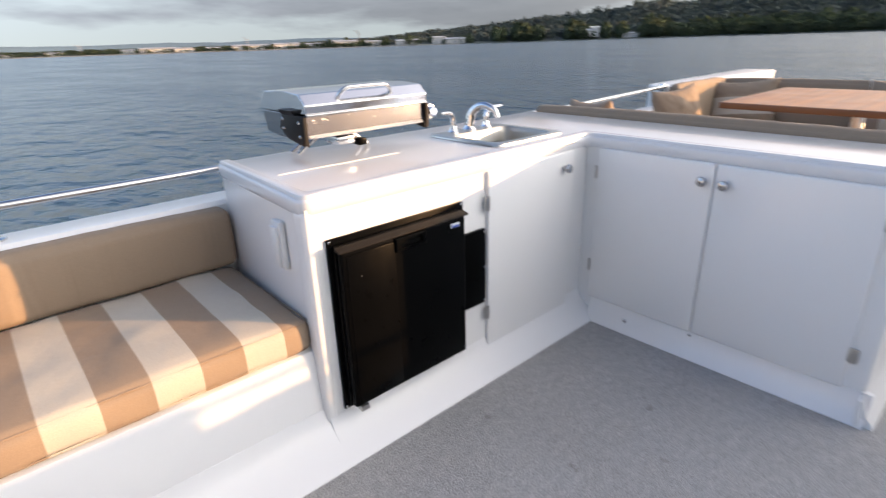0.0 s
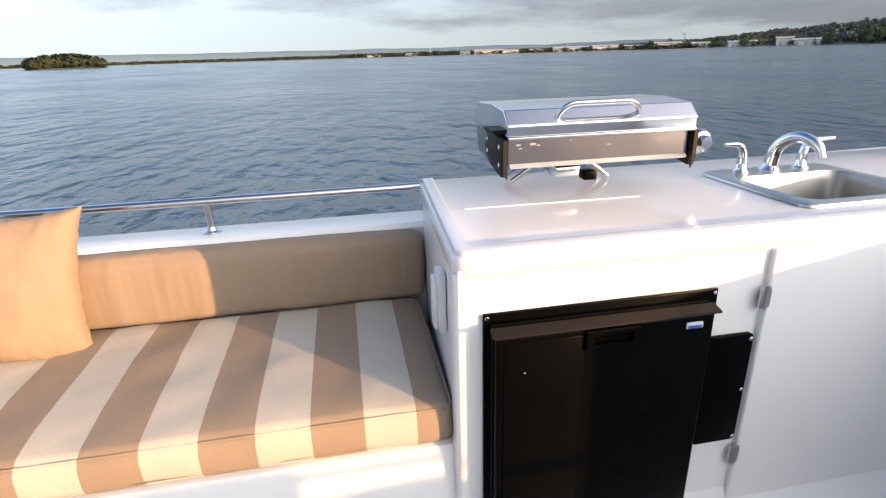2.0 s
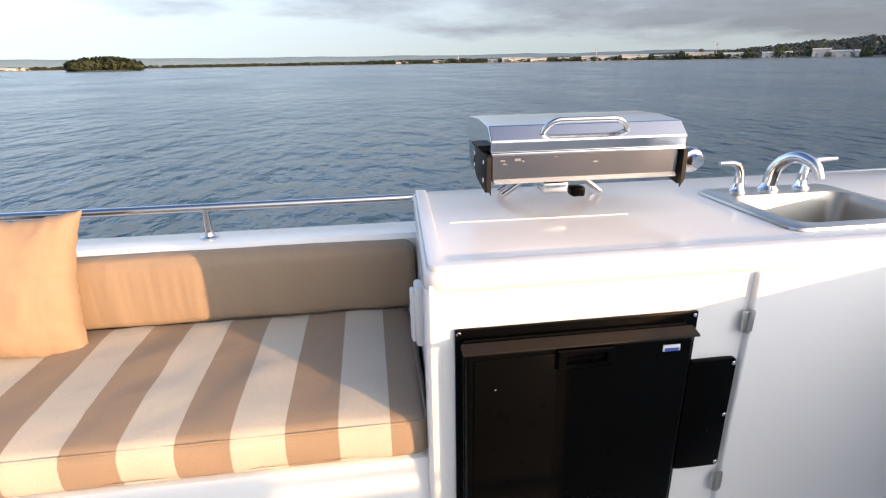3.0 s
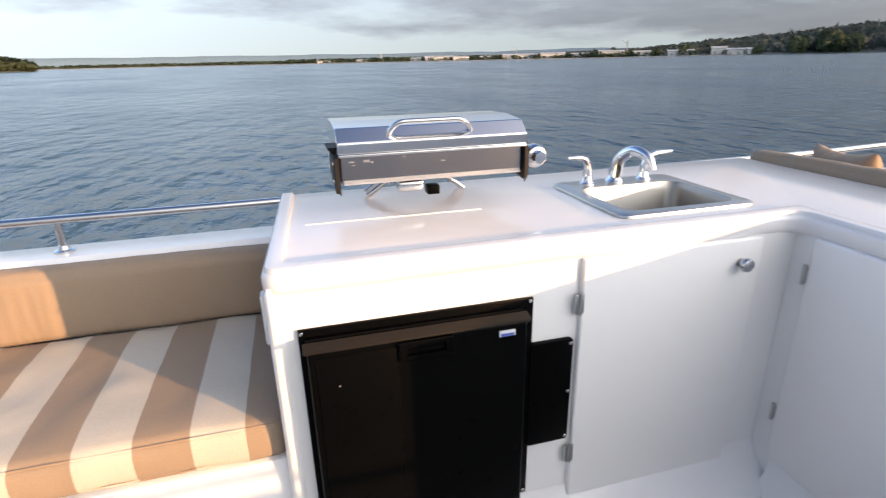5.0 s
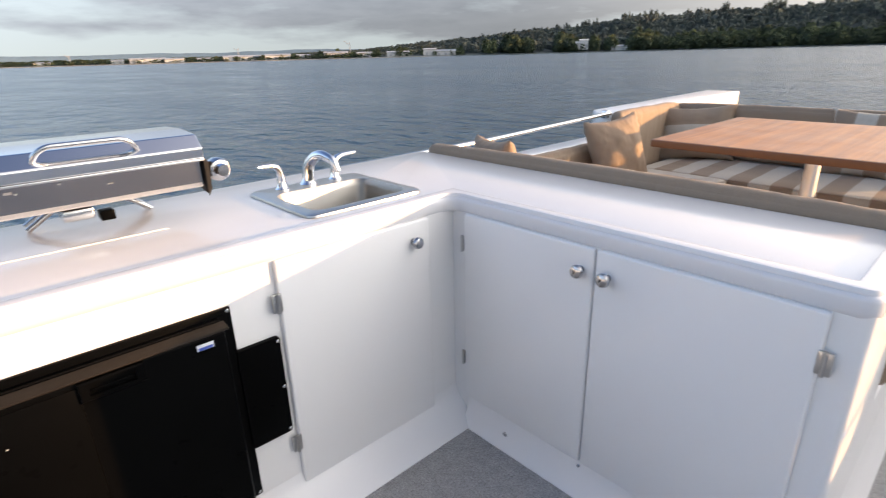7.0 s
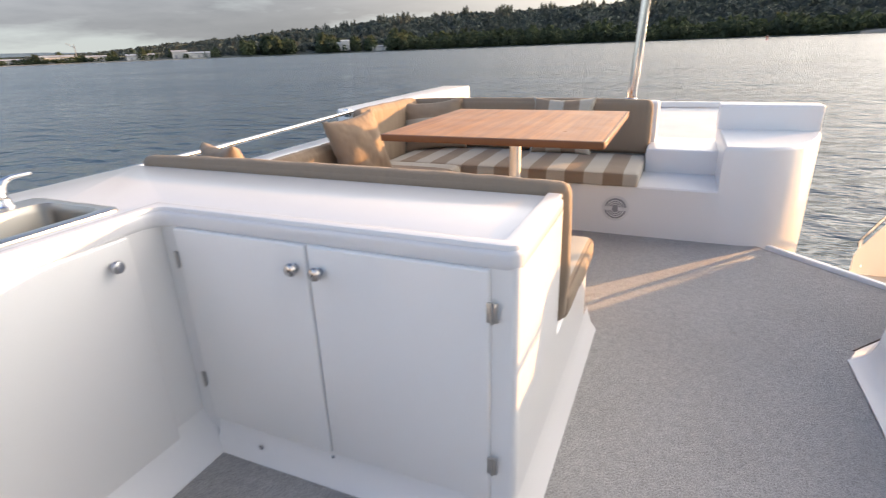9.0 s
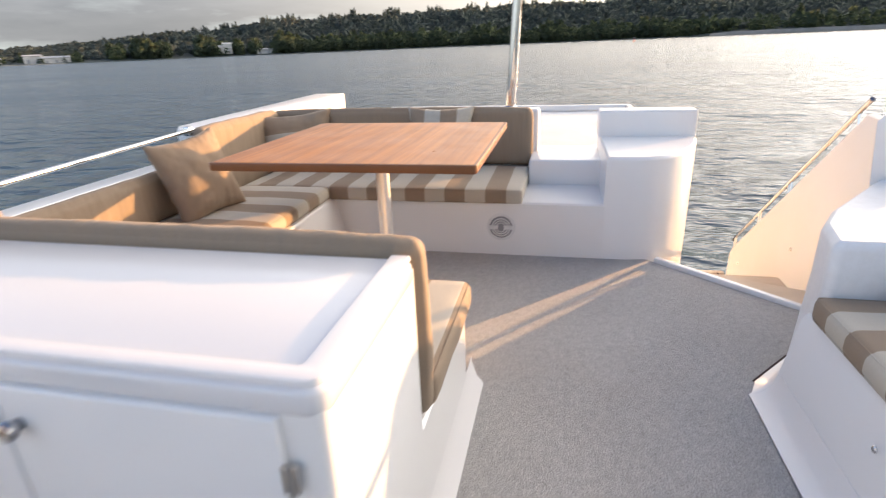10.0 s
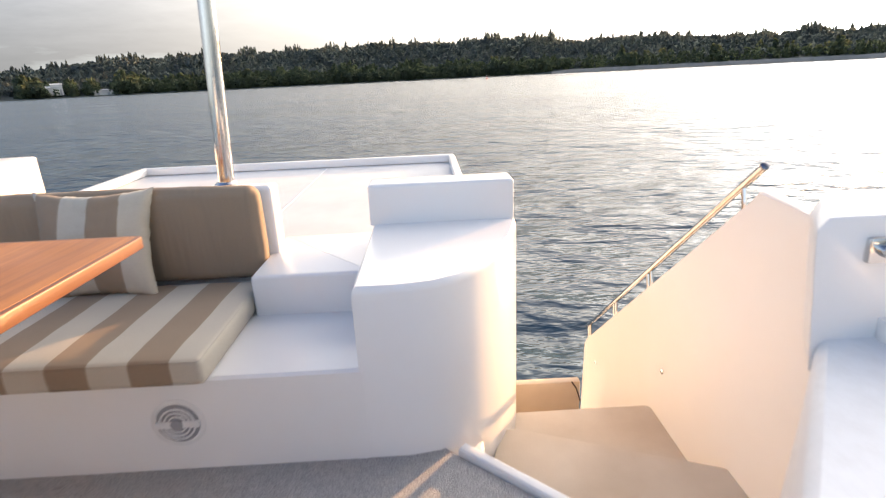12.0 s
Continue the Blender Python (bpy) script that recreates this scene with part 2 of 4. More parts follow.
def teak():
    k = Mat("varnished_teak", 0.4)
    k.b.inputs["Specular IOR Level"].default_value = 0.3
    grain = k.noise(5.0, 5.0, 0.6, k.mapped(0.4, 9.0, 9.0))
    c = k.ramp(grain, [(0.25, (0.33, 0.1, 0.014)), (0.5, (0.47, 0.16, 0.024)), (0.75, (0.56, 0.21, 0.036))])
    c = k.mixed(0.7, c, k.ramp(k.noise(1.6, 2.0, 0.5, k.mapped(0.12, 9.0, 9.0)), [(0.35, (0.68, 0.62, 0.56)), (0.65, (1.1, 1.1, 1.08))]), "MULTIPLY")
    fine = k.noise(60.0, 3.0, 0.7, k.mapped(0.5, 9.0, 9.0))
    c = k.mixed(0.2, c, k.ramp(fine, [(0.3, (0.6, 0.55, 0.5)), (0.7, (1, 1, 1))]), "MULTIPLY")
    k.colour(c).bump(fine, 0.1, 0.0006)
    k.roughness(k.noise(5.0, 4.0), 0.22, 0.42)
    return k.m


TEAK = teak()
# teak darkened to paint in the shade on the table's edge
TEAK_EDGE = plastic("shaded_teak_edge", (0.19, 0.07, 0.025), 0.4)


def glow_panel():
    """Thin moulded fibreglass that lets some sun through."""
    k = Mat("thin_cream_fibreglass", 0.4)
    c = k.ramp(k.noise(2.5, 4.0), [(0.3, (0.77, 0.74, 0.7)), (0.7, (0.8, 0.78, 0.75))])
    k.colour(c).bump(k.noise(4.0, 2.0), 0.2, 0.006)
    tr = k.node("ShaderNodeBsdfTranslucent")
    tr.inputs["Color"].default_value = (0.8, 0.79, 0.79, 1)
    mx = k.node("ShaderNodeMixShader", Fac=0.28)
    k.link(k.b.outputs[0], mx.inputs[1])
    k.link(tr.outputs[0], mx.inputs[2])
    out = k.t.nodes["Material Output"]
    k.link(mx.outputs[0], out.inputs["Surface"])
    return k.m


CREAM_PANEL = glow_panel()


def tread_mat():
    k = Mat("beige_tread", 0.7)
    k.colour(k.ramp(k.noise(3.0, 5.0), [(0.3, (0.5, 0.4, 0.3)), (0.7, (0.6, 0.5, 0.39))]))
    k.bump(k.noise(200.0, 2.0), 0.4, 0.002)
    return k.m


TREAD = tread_mat()


def water_mat():
    k = Mat("river_water", 0.2, ior=1.33)
    k.colour(k.ramp(k.noise(0.02, 3.0), [(0.3, (0.025, 0.058, 0.085)), (0.7, (0.036, 0.075, 0.105))]))
    turn = k.node("ShaderNodeMapping")
    turn.inputs["Rotation"].default_value = (0, 0, radians(25))
    turn.inputs["Scale"].default_value = (1.0, 0.55, 1.0)
    k.link(k.co, turn.inputs["Vector"])
    v = turn.outputs[0]
    # calm slicks between patches of wind ripple
    calm_w = k.ramp(k.noise(0.035, 6.0, 0.68, v), [(0.4, (0.5, 0.5, 0.5)), (0.66, (1, 1, 1))])

    def ruffled(scale, detail):
        n = k.node("ShaderNodeMath")
        n.operation = "MULTIPLY"
        k.link(k.noise(scale, detail, 0.6, v), n.inputs[0])
        k.link(calm_w, n.inputs[1])
        return n.outputs[0]

    k.bump(k.noise(0.09, 2.0, 0.5, v), 0.4, 0.4)
    k.bump(ruffled(0.42, 2.0), 1.0, 1.5)
    k.bump(ruffled(1.1, 3.0), 1.0, 0.5)
    k.bump(ruffled(3.0, 3.0), 1.0, 0.14)
    k.roughness(calm_w, 0.06, 0.24)
    return k.m


WATER = water_mat()


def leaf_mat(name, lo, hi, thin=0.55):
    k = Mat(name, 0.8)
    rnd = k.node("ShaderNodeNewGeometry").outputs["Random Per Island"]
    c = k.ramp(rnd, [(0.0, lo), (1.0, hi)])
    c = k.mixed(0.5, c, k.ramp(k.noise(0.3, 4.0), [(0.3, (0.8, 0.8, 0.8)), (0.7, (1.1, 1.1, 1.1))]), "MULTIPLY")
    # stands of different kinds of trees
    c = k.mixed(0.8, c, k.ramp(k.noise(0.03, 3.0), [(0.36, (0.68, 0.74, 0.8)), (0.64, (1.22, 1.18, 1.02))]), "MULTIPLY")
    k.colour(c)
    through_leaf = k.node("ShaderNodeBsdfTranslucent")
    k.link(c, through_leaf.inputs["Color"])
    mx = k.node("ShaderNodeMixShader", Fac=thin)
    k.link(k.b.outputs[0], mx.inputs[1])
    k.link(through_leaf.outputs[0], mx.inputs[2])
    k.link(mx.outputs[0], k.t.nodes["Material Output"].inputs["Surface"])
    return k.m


# ridge foliage is paler and bluer: distance haze put into its colour
FOREST = leaf_mat("haze_tinted_foliage", (0.105, 0.13, 0.128), (0.14, 0.165, 0.15), 0.7)
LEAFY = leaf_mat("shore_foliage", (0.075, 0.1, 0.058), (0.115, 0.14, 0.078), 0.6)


def ground_mat(name, a, b):
    k = Mat(name, 0.9)
    k.colour(k.ramp(k.noise(0.05, 5.0), [(0.3, a), (0.7, b)]))
    return k.m


# blue of distant haze mixed straight into the ridge colour
HAZY = ground_mat("haze_tinted_hill", (0.09, 0.15, 0.2), (0.11, 0.17, 0.22))
BANK = ground_mat("bank_soil", (0.045, 0.058, 0.05), (0.062, 0.074, 0.06))
SAND = ground_mat("bank_sand", (0.2, 0.18, 0.15), (0.3, 0.27, 0.23))
SHED = ground_mat("pale_cladding", (0.55, 0.53, 0.5), (0.7, 0.68, 0.64))
SHED_ROOF = ground_mat("grey_roofing", (0.3, 0.3, 0.31), (0.42, 0.42, 0.42))

# ---- mesh helpers ----


def part(name, bm, material, parent=None, label="", sharp=38.0):
    """Links a bmesh as one mesh object, smooth but for edges sharper than the given angle."""
    bmesh.ops.recalc_face_normals(bm, faces=bm.faces)
    for f in bm.faces:
        f.smooth = True
    lim = radians(sharp)
    for e in bm.edges:
        e.smooth = len(e.link_faces) == 2 and e.calc_face_angle(4.0) < lim
    me = bpy.data.meshes.new(name)
    bm.to_mesh(me)
    bm.free()
    me.materials.append(material)
    ob = new(name, me)
    ob.parent = parent
    if label:
        ob["label"] = label
    return ob


def thing(name, label, category, group="", kind=""):
    return tagged(new(name), label, category, group, kind)


def solid(name, bm, material, label, category, group="", kind="", sharp=38.0):
    return tagged(part(name, bm, material, None, "", sharp), label, category, group, kind)


def box(x0, x1, y0, y1, z0, z1, r=0.006, seg=2, bm=None):
    bm = bm or bmesh.new()
    m = Matrix.LocRotScale(((x0 + x1) / 2, (y0 + y1) / 2, (z0 + z1) / 2), None, (x1 - x0, y1 - y0, z1 - z0))
    made = bmesh.ops.create_cube(bm, size=1, matrix=m)
    if r:
        edges = list({e for v in made["verts"] for e in v.link_edges})
        bmesh.ops.bevel(bm, geom=edges, offset=r, segments=seg, profile=0.5, affect="EDGES")
    return bm


def rounded(poly, radii, seg=5):
    """A plan with its corners rounded; radii is one number or one for each corner."""
    n, out = len(poly), []
    for i, p in enumerate(poly):
        r = radii[i] if isinstance(radii, (list, tuple)) else radii
        p, a, b = Vector(p), Vector(poly[i - 1]), Vector(poly[(i + 1) % n])
        if r <= 0:
            out.append(tuple(p))
            continue
        u, v = (a - p).normalized(), (b - p).normalized()
        half = u.angle(v) / 2
        d = r / math.tan(half)
        c = p + (u + v).normalized() * (r / math.sin(half))
        s, e = p + u * d - c, p + v * d - c
        ang = s.angle_signed(e)
        for k in range(seg + 1):
            q = s.copy()
            q.rotate(Matrix.Rotation(-ang * k / seg, 2))
            out.append(tuple(c + q))
    return out


def inset(poly, d):
    n, out = len(poly), []
    for i in range(n):
        p, a, b = Vector(poly[i]), Vector(poly[i - 1]), Vector(poly[(i + 1) % n])
        e1, e2 = (p - a).normalized(), (b - p).normalized()
        n1, n2 = Vector((-e1.y, e1.x)), Vector((-e2.y, e2.x))
        out.append(tuple(p + (n1 + n2) * (d / max(0.25, 1 + n1.dot(n2)))))
    return out


def loft(poly, profile, holes=(), bottom=True):
    """Stacks insets of a counter-clockwise plan: profile is rows of (inset, z) from below; holes go straight through."""
    bm = bmesh.new()
    loops = [[bm.verts.new((*q, z)) for q in inset(poly, d)] for d, z in profile]
    for a, b in zip(loops, loops[1:]):
        for i in range(len(a)):
            j = (i + 1) % len(a)
            bm.faces.new((a[i], a[j], b[j], b[i]))
    z0, z1 = profile[0][1], profile[-1][1]

    def cap(loop, z):
        if not holes:
            bm.faces.new(loop)
            return []
        edges, rings = [], []
        for i in range(len(loop)):
            edges.append(bm.edges.get((loop[i], loop[(i + 1) % len(loop)])) or bm.edges.new((loop[i], loop[(i + 1) % len(loop)])))
        for h in holes:
            ring = [bm.verts.new((*q, z)) for q in h]
            rings.append(ring)
            edges += [bm.edges.new((ring[i], ring[(i + 1) % len(ring)])) for i in range(len(ring))]
        bmesh.ops.triangle_fill(bm, use_beauty=True, use_dissolve=False, edges=edges)
        return rings

    top = cap(loops[-1], z1)
    if bottom:
        low_rings = cap(loops[0], z0)
        for a, b in zip(low_rings, top):
            for i in range(len(a)):
                j = (i + 1) % len(a)
                bm.faces.new((a[i], a[j], b[j], b[i]))
    return bm


def edge_profile(z0, z1, r, seg=4, low=None):
    """Rows for loft(): upright sides with rounded upper (and lower) edges."""
    lo = low if low is not None else 0.0
    rows = [(lo * (1 - math.sin(math.pi / 2 * k / seg)), z0 + lo * (1 - math.cos(math.pi / 2 * k / seg))) for k in range(seg + 1)] if lo else [(0.0, z0)]
    rows += [(r * (1 - math.cos(math.pi / 2 * k / seg)), z1 - r + r * math.sin(math.pi / 2 * k / seg)) for k in range(seg + 1)]
    return rows


def prism(pts, axis, a, b, r=0.0, seg=2):
    """A flat outline drawn out along x, y or z from a to b; with r its long edges are rounded."""
    bm = bmesh.new()
    put = {"x": lambda p, w: (w, p[0], p[1]), "y": lambda p, w: (p[0], w, p[1]), "z": lambda p, w: (p[0], p[1], w)}[axis]
    lo, hi = [bm.verts.new(put(p, a)) for p in pts], [bm.verts.new(put(p, b)) for p in pts]
    n = len(pts)
    bm.faces.new(lo)
    bm.faces.new(hi[::-1])
    for i in range(n):
        bm.faces.new((lo[i], hi[i], hi[(i + 1) % n], lo[(i + 1) % n]))
    if r:
        bmesh.ops.bevel(bm, geom=list(bm.edges), offset=r, segments=seg, profile=0.5, affect="EDGES")
    return bm


def bend(points, r, seg=6):
    """A line of points with its corners rounded."""
    out = [Vector(points[0])]
    for a, p, b in zip(points, points[1:], points[2:]):
        a, p, b = Vector(a), Vector(p), Vector(b)
        u, v = (a - p), (b - p)
        d = min(r, u.length * 0.49, v.length * 0.49)
        s, e = p + u.normalized() * d, p + v.normalized() * d
        for k in range(seg + 1):
            t = k / seg
            out.append(s * (1 - t) ** 2 + p * 2 * t * (1 - t) + e * t * t)
    out.append(Vector(points[-1]))
    return out


def tube(points, radius, seg=14, bm=None, caps=True):
    """A round tube along points; radius is one number or one for each point."""
    bm = bm or bmesh.new()
    pts = [Vector(p) for p in points]
    n = len(pts)
    up = None
    rings = []
    for i, p in enumerate(pts):
        t = (pts[min(i + 1, n - 1)] - pts[max(i - 1, 0)]).normalized()
        if up is None:
            up = t.orthogonal().normalized()
        up = (up - t * up.dot(t)).normalized()
        side = t.cross(up)
        r = radius[i] if isinstance(radius, (list, tuple)) else radius
        rings.append([bm.verts.new(p + (up * math.cos(a) + side * math.sin(a)) * r) for a in [2 * math.pi * k / seg for k in range(seg)]])
    for a, b in zip(rings, rings[1:]):
        for k in range(seg):
            bm.faces.new((a[k], a[(k + 1) % seg], b[(k + 1) % seg], b[k]))
    if caps:
        bm.faces.new(rings[0][::-1])
        bm.faces.new(rings[-1])
    return bm


def lathe(profile, at=(0, 0, 0), axis="z", seg=28, bm=None):
    """A turned body: rows of (radius, height) along an axis."""
    bm = bm or bmesh.new()
    put = {"z": lambda x, y, h: (x, y, h), "x": lambda x, y, h: (h, x, y), "y": lambda x, y, h: (x, h, y)}[axis]
    rings = []
    for r, h in profile:
        rings.append([bm.verts.new(Vector(at) + Vector(put(r * math.cos(2 * math.pi * k / seg), r * math.sin(2 * math.pi * k / seg), h))) for k in range(seg)])
    for a, b in zip(rings, rings[1:]):
        for k in range(seg):
            bm.faces.new((a[k], a[(k + 1) % seg], b[(k + 1) % seg], b[k]))
    bm.faces.new(rings[0])
    bm.faces.new(rings[-1])
    return bm


def cushion_mesh(size, r=0.028, bulge=0.012, wrinkle=0.004, seed=0.0):
    """An upholstered block centred on its base: rounded edges, soft faces, slight wrinkles."""
    half = [s / 2 for s in size]

    def rows(h):
        rr = min(r, h * 0.95)
        n = max(2, int((2 * h - 2 * rr) / 0.035))
        mid = [-h + rr + (2 * h - 2 * rr) * k / n for k in range(n + 1)]
        return [-h, -h + rr * 0.25, -h + rr * 0.6] + mid + [h - rr * 0.6, h - rr * 0.25, h]

    ax = [rows(h) for h in half]
    bm, seen = bmesh.new(), {}

    def vert(x, y, z):
        key = (round(x, 5), round(y, 5), round(z, 5))
        if key not in seen:
            p = Vector((x, y, z))
            q = Vector([max(-half[i] + min(r, half[i] * .95), min(half[i] - min(r, half[i] * .95), p[i])) for i in range(3)])
            d = p - q
            if d.length > 1e-6:
                p = q + d.normalized() * min(r, half[2] * .95)
            u, v, w = x / half[0], y / half[1], z / half[2]
            soft = Vector((abs(u) ** 6 * (1 - v * v) * (1 - w * w) * bulge * 0.6 * (1 if u > 0 else -1),
                           abs(v) ** 6 * (1 - u ** 4) * (1 - w * w) * bulge * 0.6 * (1 if v > 0 else -1),
                           abs(w) ** 4 * (1 - u ** 8) * (1 - v ** 4) * bulge * (1 if w > 0 else 0)))
            nz = noise.noise(Vector((x * 9 + seed, y * 9, z * 9))) * wrinkle + noise.noise(Vector((x * 30, y * 30 + seed, z * 30))) * wrinkle * 0.35
            p = p + soft + (d.normalized() if d.length > 1e-6 else Vector((0, 0, 1 if w > 0 else 0))) * nz
            seen[key] = bm.verts.new((p.x, p.y, p.z + half[2]))
        return seen[key]

    for f, (a, b) in ((0, (1, 2)), (1, (0, 2)), (2, (0, 1))):
        for side in (ax[f][0], ax[f][-1]):
            for i in range(len(ax[a]) - 1):
                for j in range(len(ax[b]) - 1):
                    quad = []
                    for da, db in ((0, 0), (1, 0), (1, 1), (0, 1)):
                        c = [0, 0, 0]
                        c[f], c[a], c[b] = side, ax[a][i + da], ax[b][j + db]
                        quad.append(vert(*c))
                    if len(set(quad)) == 4:
                        bm.faces.new(quad)
    return bm


def cushion(name, label, category, x0, x1, y0, y1, z0, z1, material, r=0.028, bulge=0.012, wrinkle=0.004, seed=0.0, rot=(0, 0, 0), group="", piping=True):
    ob = thing(name, label, category, group)
    body = part("cover", cushion_mesh((x1 - x0, y1 - y0, z1 - z0), r, bulge, wrinkle, seed), material, None, sharp=80)
    m = pose((x0 + x1) / 2, (y0 + y1) / 2, z0, *rot)
    # cloth stripes keep to the boat's axes: the mesh is moved, the object stays at the origin
    body.data.transform(m)
    body.parent = ob
    if piping:
        hx, hy, h = (x1 - x0) / 2 - r * 0.2, (y1 - y0) / 2 - r * 0.2, z1 - z0
        for lev in (r * 0.3, h - r * 0.3):
            ring = bend([(-hx, 0, lev), (-hx, -hy, lev), (hx, -hy, lev), (hx, hy, lev), (-hx, hy, lev), (-hx, 0.001, lev)], r * 0.9, 4)
            p = part("piping", tube(ring, 0.0028, 6), material, None)
            p.data.transform(m)
            p.parent = ob
    return ob


def pillow(name, label, w, h, t, material, m, seed=0.0, group="scatter pillows"):
    """A scatter pillow standing on its lower edge: pointed corners, hollowed sides, creases."""
    n, bm = 34, bmesh.new()
    grid = {}
    for s in (1, -1):
        for i in range(n + 1):
            for j in range(n + 1):
                u, v = 2 * i / n - 1, 2 * j / n - 1
                rim = i in (0, n) or j in (0, n)
                if rim and s < 0:
                    grid[s, i, j] = grid[1, i, j]
                    continue
                x = w / 2 * u * (1 - 0.13 * (1 - v * v))
                z = h / 2 * v * (1 - 0.13 * (1 - u * u))
                th = t / 2 * (max(0, (1 - u * u)) * max(0, (1 - v * v))) ** 0.42
                edge = max(abs(u), abs(v)) ** 5
                th *= 1 + 0.35 * edge * noise.noise(Vector((u * 11 + seed, v * 11, s * 2.0)))
                x, z = x + 0.006 * edge * noise.noise(Vector((v * 9, u * 3, seed))), z + 0.006 * edge * noise.noise(Vector((u * 9, v * 3, seed + 4)))
                k = noise.noise(Vector((u * 2.2 + seed, v * 2.2, s * 3.0))) * 0.16 + noise.noise(Vector((u * 6, v * 6 + seed, s * 2.0))) * 0.05
                grid[s, i, j] = bm.verts.new((x, s * th * (1 + k) + 0.012 * math.sin(3 * u + seed) * v, z + h / 2 * 0.96))
        for i in range(n):
            for j in range(n):
                q = [grid[s, i, j], grid[s, i + 1, j], grid[s, i + 1, j + 1], grid[s, i, j + 1]]
                bm.faces.new(q if s < 0 else q[::-1])
    ob = solid(name, bm, material, label, "pillow", group, sharp=80)
    ob.matrix_world = m
    return ob


def screw(x, y, z, axis, r=0.005, material=None, parent=None, name="screw", out=0.003):
    return part(name, lathe([(r, 0), (r, out * 0.5), (r * 0.7, out)], (x, y, z), axis, 10), material or STEEL, parent)


# ---- hull, floor and setting ----
def slab(name, poly, z0, z1, r, material, label, category="", kind="structure", low=None, holes=()):
    return solid(name, loft(poly, edge_profile(z0, z1, r, 4, low), holes), material, label, category or name.split("_")[0], kind=kind)


floor = slab("floor", [(-3.4, -1.3), (3.7, -1.3), (3.98, -1.47), (4.54, -0.86), (4.6, -0.8), (4.6, 1.2), (-3.4, 1.2)], -0.06, 0.0, 0.0005, CARPET,
             "grey looped marine carpet covering the flybridge deck", "floor")
under = slab("trim", [(-3.4, -2.05), (3.7, -2.05), (3.9, -1.6), (4.5, -0.95), (7.9, -0.95), (7.9, 2.3), (-3.4, 2.3)], -0.35, -0.065, 0.02, WHITE,
             "white moulded underside of the flybridge deck", "deck")
hull = slab("wall_hull", [(-3.4, -2.0), (3.6, -2.0), (3.8, -1.5), (4.4, -1.0), (7.6, -1.0), (7.6, 2.1), (-3.4, 2.1)], -3.0, -0.355, 0.02, WHITE,
            "white cabin sides below the flybridge", "hull")

# port bulwark: low part beside the benches, higher part aft
PORT = [(1.885, -0.3), (1.885, 0.685), (1.9, 0.7), (2.03, 0.7), (2.06, 0.68), (2.12, -0.3)]
wall_port = solid("wall_port", box(4.3, 4.46, 2.0, 2.1, -0.3, 0.69, 0.01, bm=prism(PORT, "x", -3.4, 4.31)), WHITE, "low white gelcoat bulwark with a flat cap along the river side", "bulwark", kind="structure")
wall_port_aft = solid("wall_port_aft", loft(rounded([(4.44, 2.06), (7.03, 2.07), (7.03, 2.42), (4.6, 2.32), (4.44, 2.2)], [0.03, 0.02, 0.02, 0.05, 0.03], 3), edge_profile(-0.3, 0.828, 0.02)), WHITE,
                      "raised white bulwark block beside the dinette", "bulwark", kind="structure")
# aft deck with a low rim
aft_deck = slab("floor_aft", [(5.3, -1.02), (7.98, -1.02), (8.0, 1.84), (6.9, 1.78), (6.9, 2.08), (5.3, 2.08)], 0.3, 0.5, 0.004, NONSKID, "flat white textured aft roof deck", "deck")
for nm, pts in (("trim_aft", [(7.93, -1.03), (7.99, -1.03), (8.02, 1.85), (7.96, 1.85)]),
                ("trim_aft_side", [(5.45, -1.04), (7.93, -1.04), (7.93, -0.98), (5.45, -0.98)]),
                ("trim_aft_port", [(6.9, 1.74), (7.955, 1.79), (7.955, 1.85), (6.9, 1.8)])):
    slab(nm, pts, 0.505, 0.568, 0.012, WHITE, "low rounded white rim around the aft deck", "trim")
part("seam", box(5.5, 7.9, 0.13, 0.138, 0.499, 0.503, 0), WHITE, aft_deck, "fine raised seam in the deck")
# forward end, behind the camera
wall_forward = solid("wall_forward", box(-3.5, -3.4, -2.05, 2.1, -0.3, 1.0, 0.02), WHITE, "plain white forward bulkhead", "bulkhead", kind="structure")

# starboard: bulwark, step in its height, wing wall beside the stairs
wall_starboard = solid("wall_starboard", loft(rounded([(3.0, -2.3), (4.3, -2.3), (4.3, -1.83), (3.75, -1.755), (3.3, -1.69), (3.0, -1.68)], [0, 0, 0.01, 0.1, 0.1, 0], 4), [(0, -0.3), (0, 0.685)]), WHITE,
                       "low white gelcoat bulwark on the sunny side", "bulwark", kind="structure")
corner = prism([(-1.66, 0.55), (-1.62, 0.9), (-1.645, 0.93), (-1.785, 0.93), (-1.82, 0.905), (-1.93, 0.73), (-1.96, 0.55)], "x", 4.1, 4.27, 0.008)
corner.transform(Matrix(((1, 0, 0, 0), (-0.62, 1, 0, 0.62 * 4.1), (0, 0, 1, 0), (0, 0, 0, 1))))
wall_starboard_block = solid("wall_starboard_block", corner, WHITE, "raised white bulwark corner carrying the rail end", "bulwark", kind="structure")
# out of view; step heights chosen to block sun from the opposite bench
wall_starboard_blocker = solid("wall_starboard_blocker", box(3.18, 3.52, -2.2, -1.72, -0.3, 0.79, 0.015, bm=box(-3.4, 3.22, -2.2, -1.72, -0.3, 0.882, 0.015)), WHITE, "unseen white stepped bulwark added to shade the river-side bench", "bulwark", kind="structure")
WING = [(4.2, -1.3), (4.2, 0.82), (4.46, 0.84), (4.67, 0.86), (4.73, 0.795), (6.36, -0.55), (6.42, -0.615), (6.46, -1.3)]
wing = solid("wall_wing", prism(WING, "y", -1.9, -1.85, 0.01), CREAM_PANEL, "thin cream fibreglass wing wall beside the stairs, glowing in the sun", "wall", kind="structure")
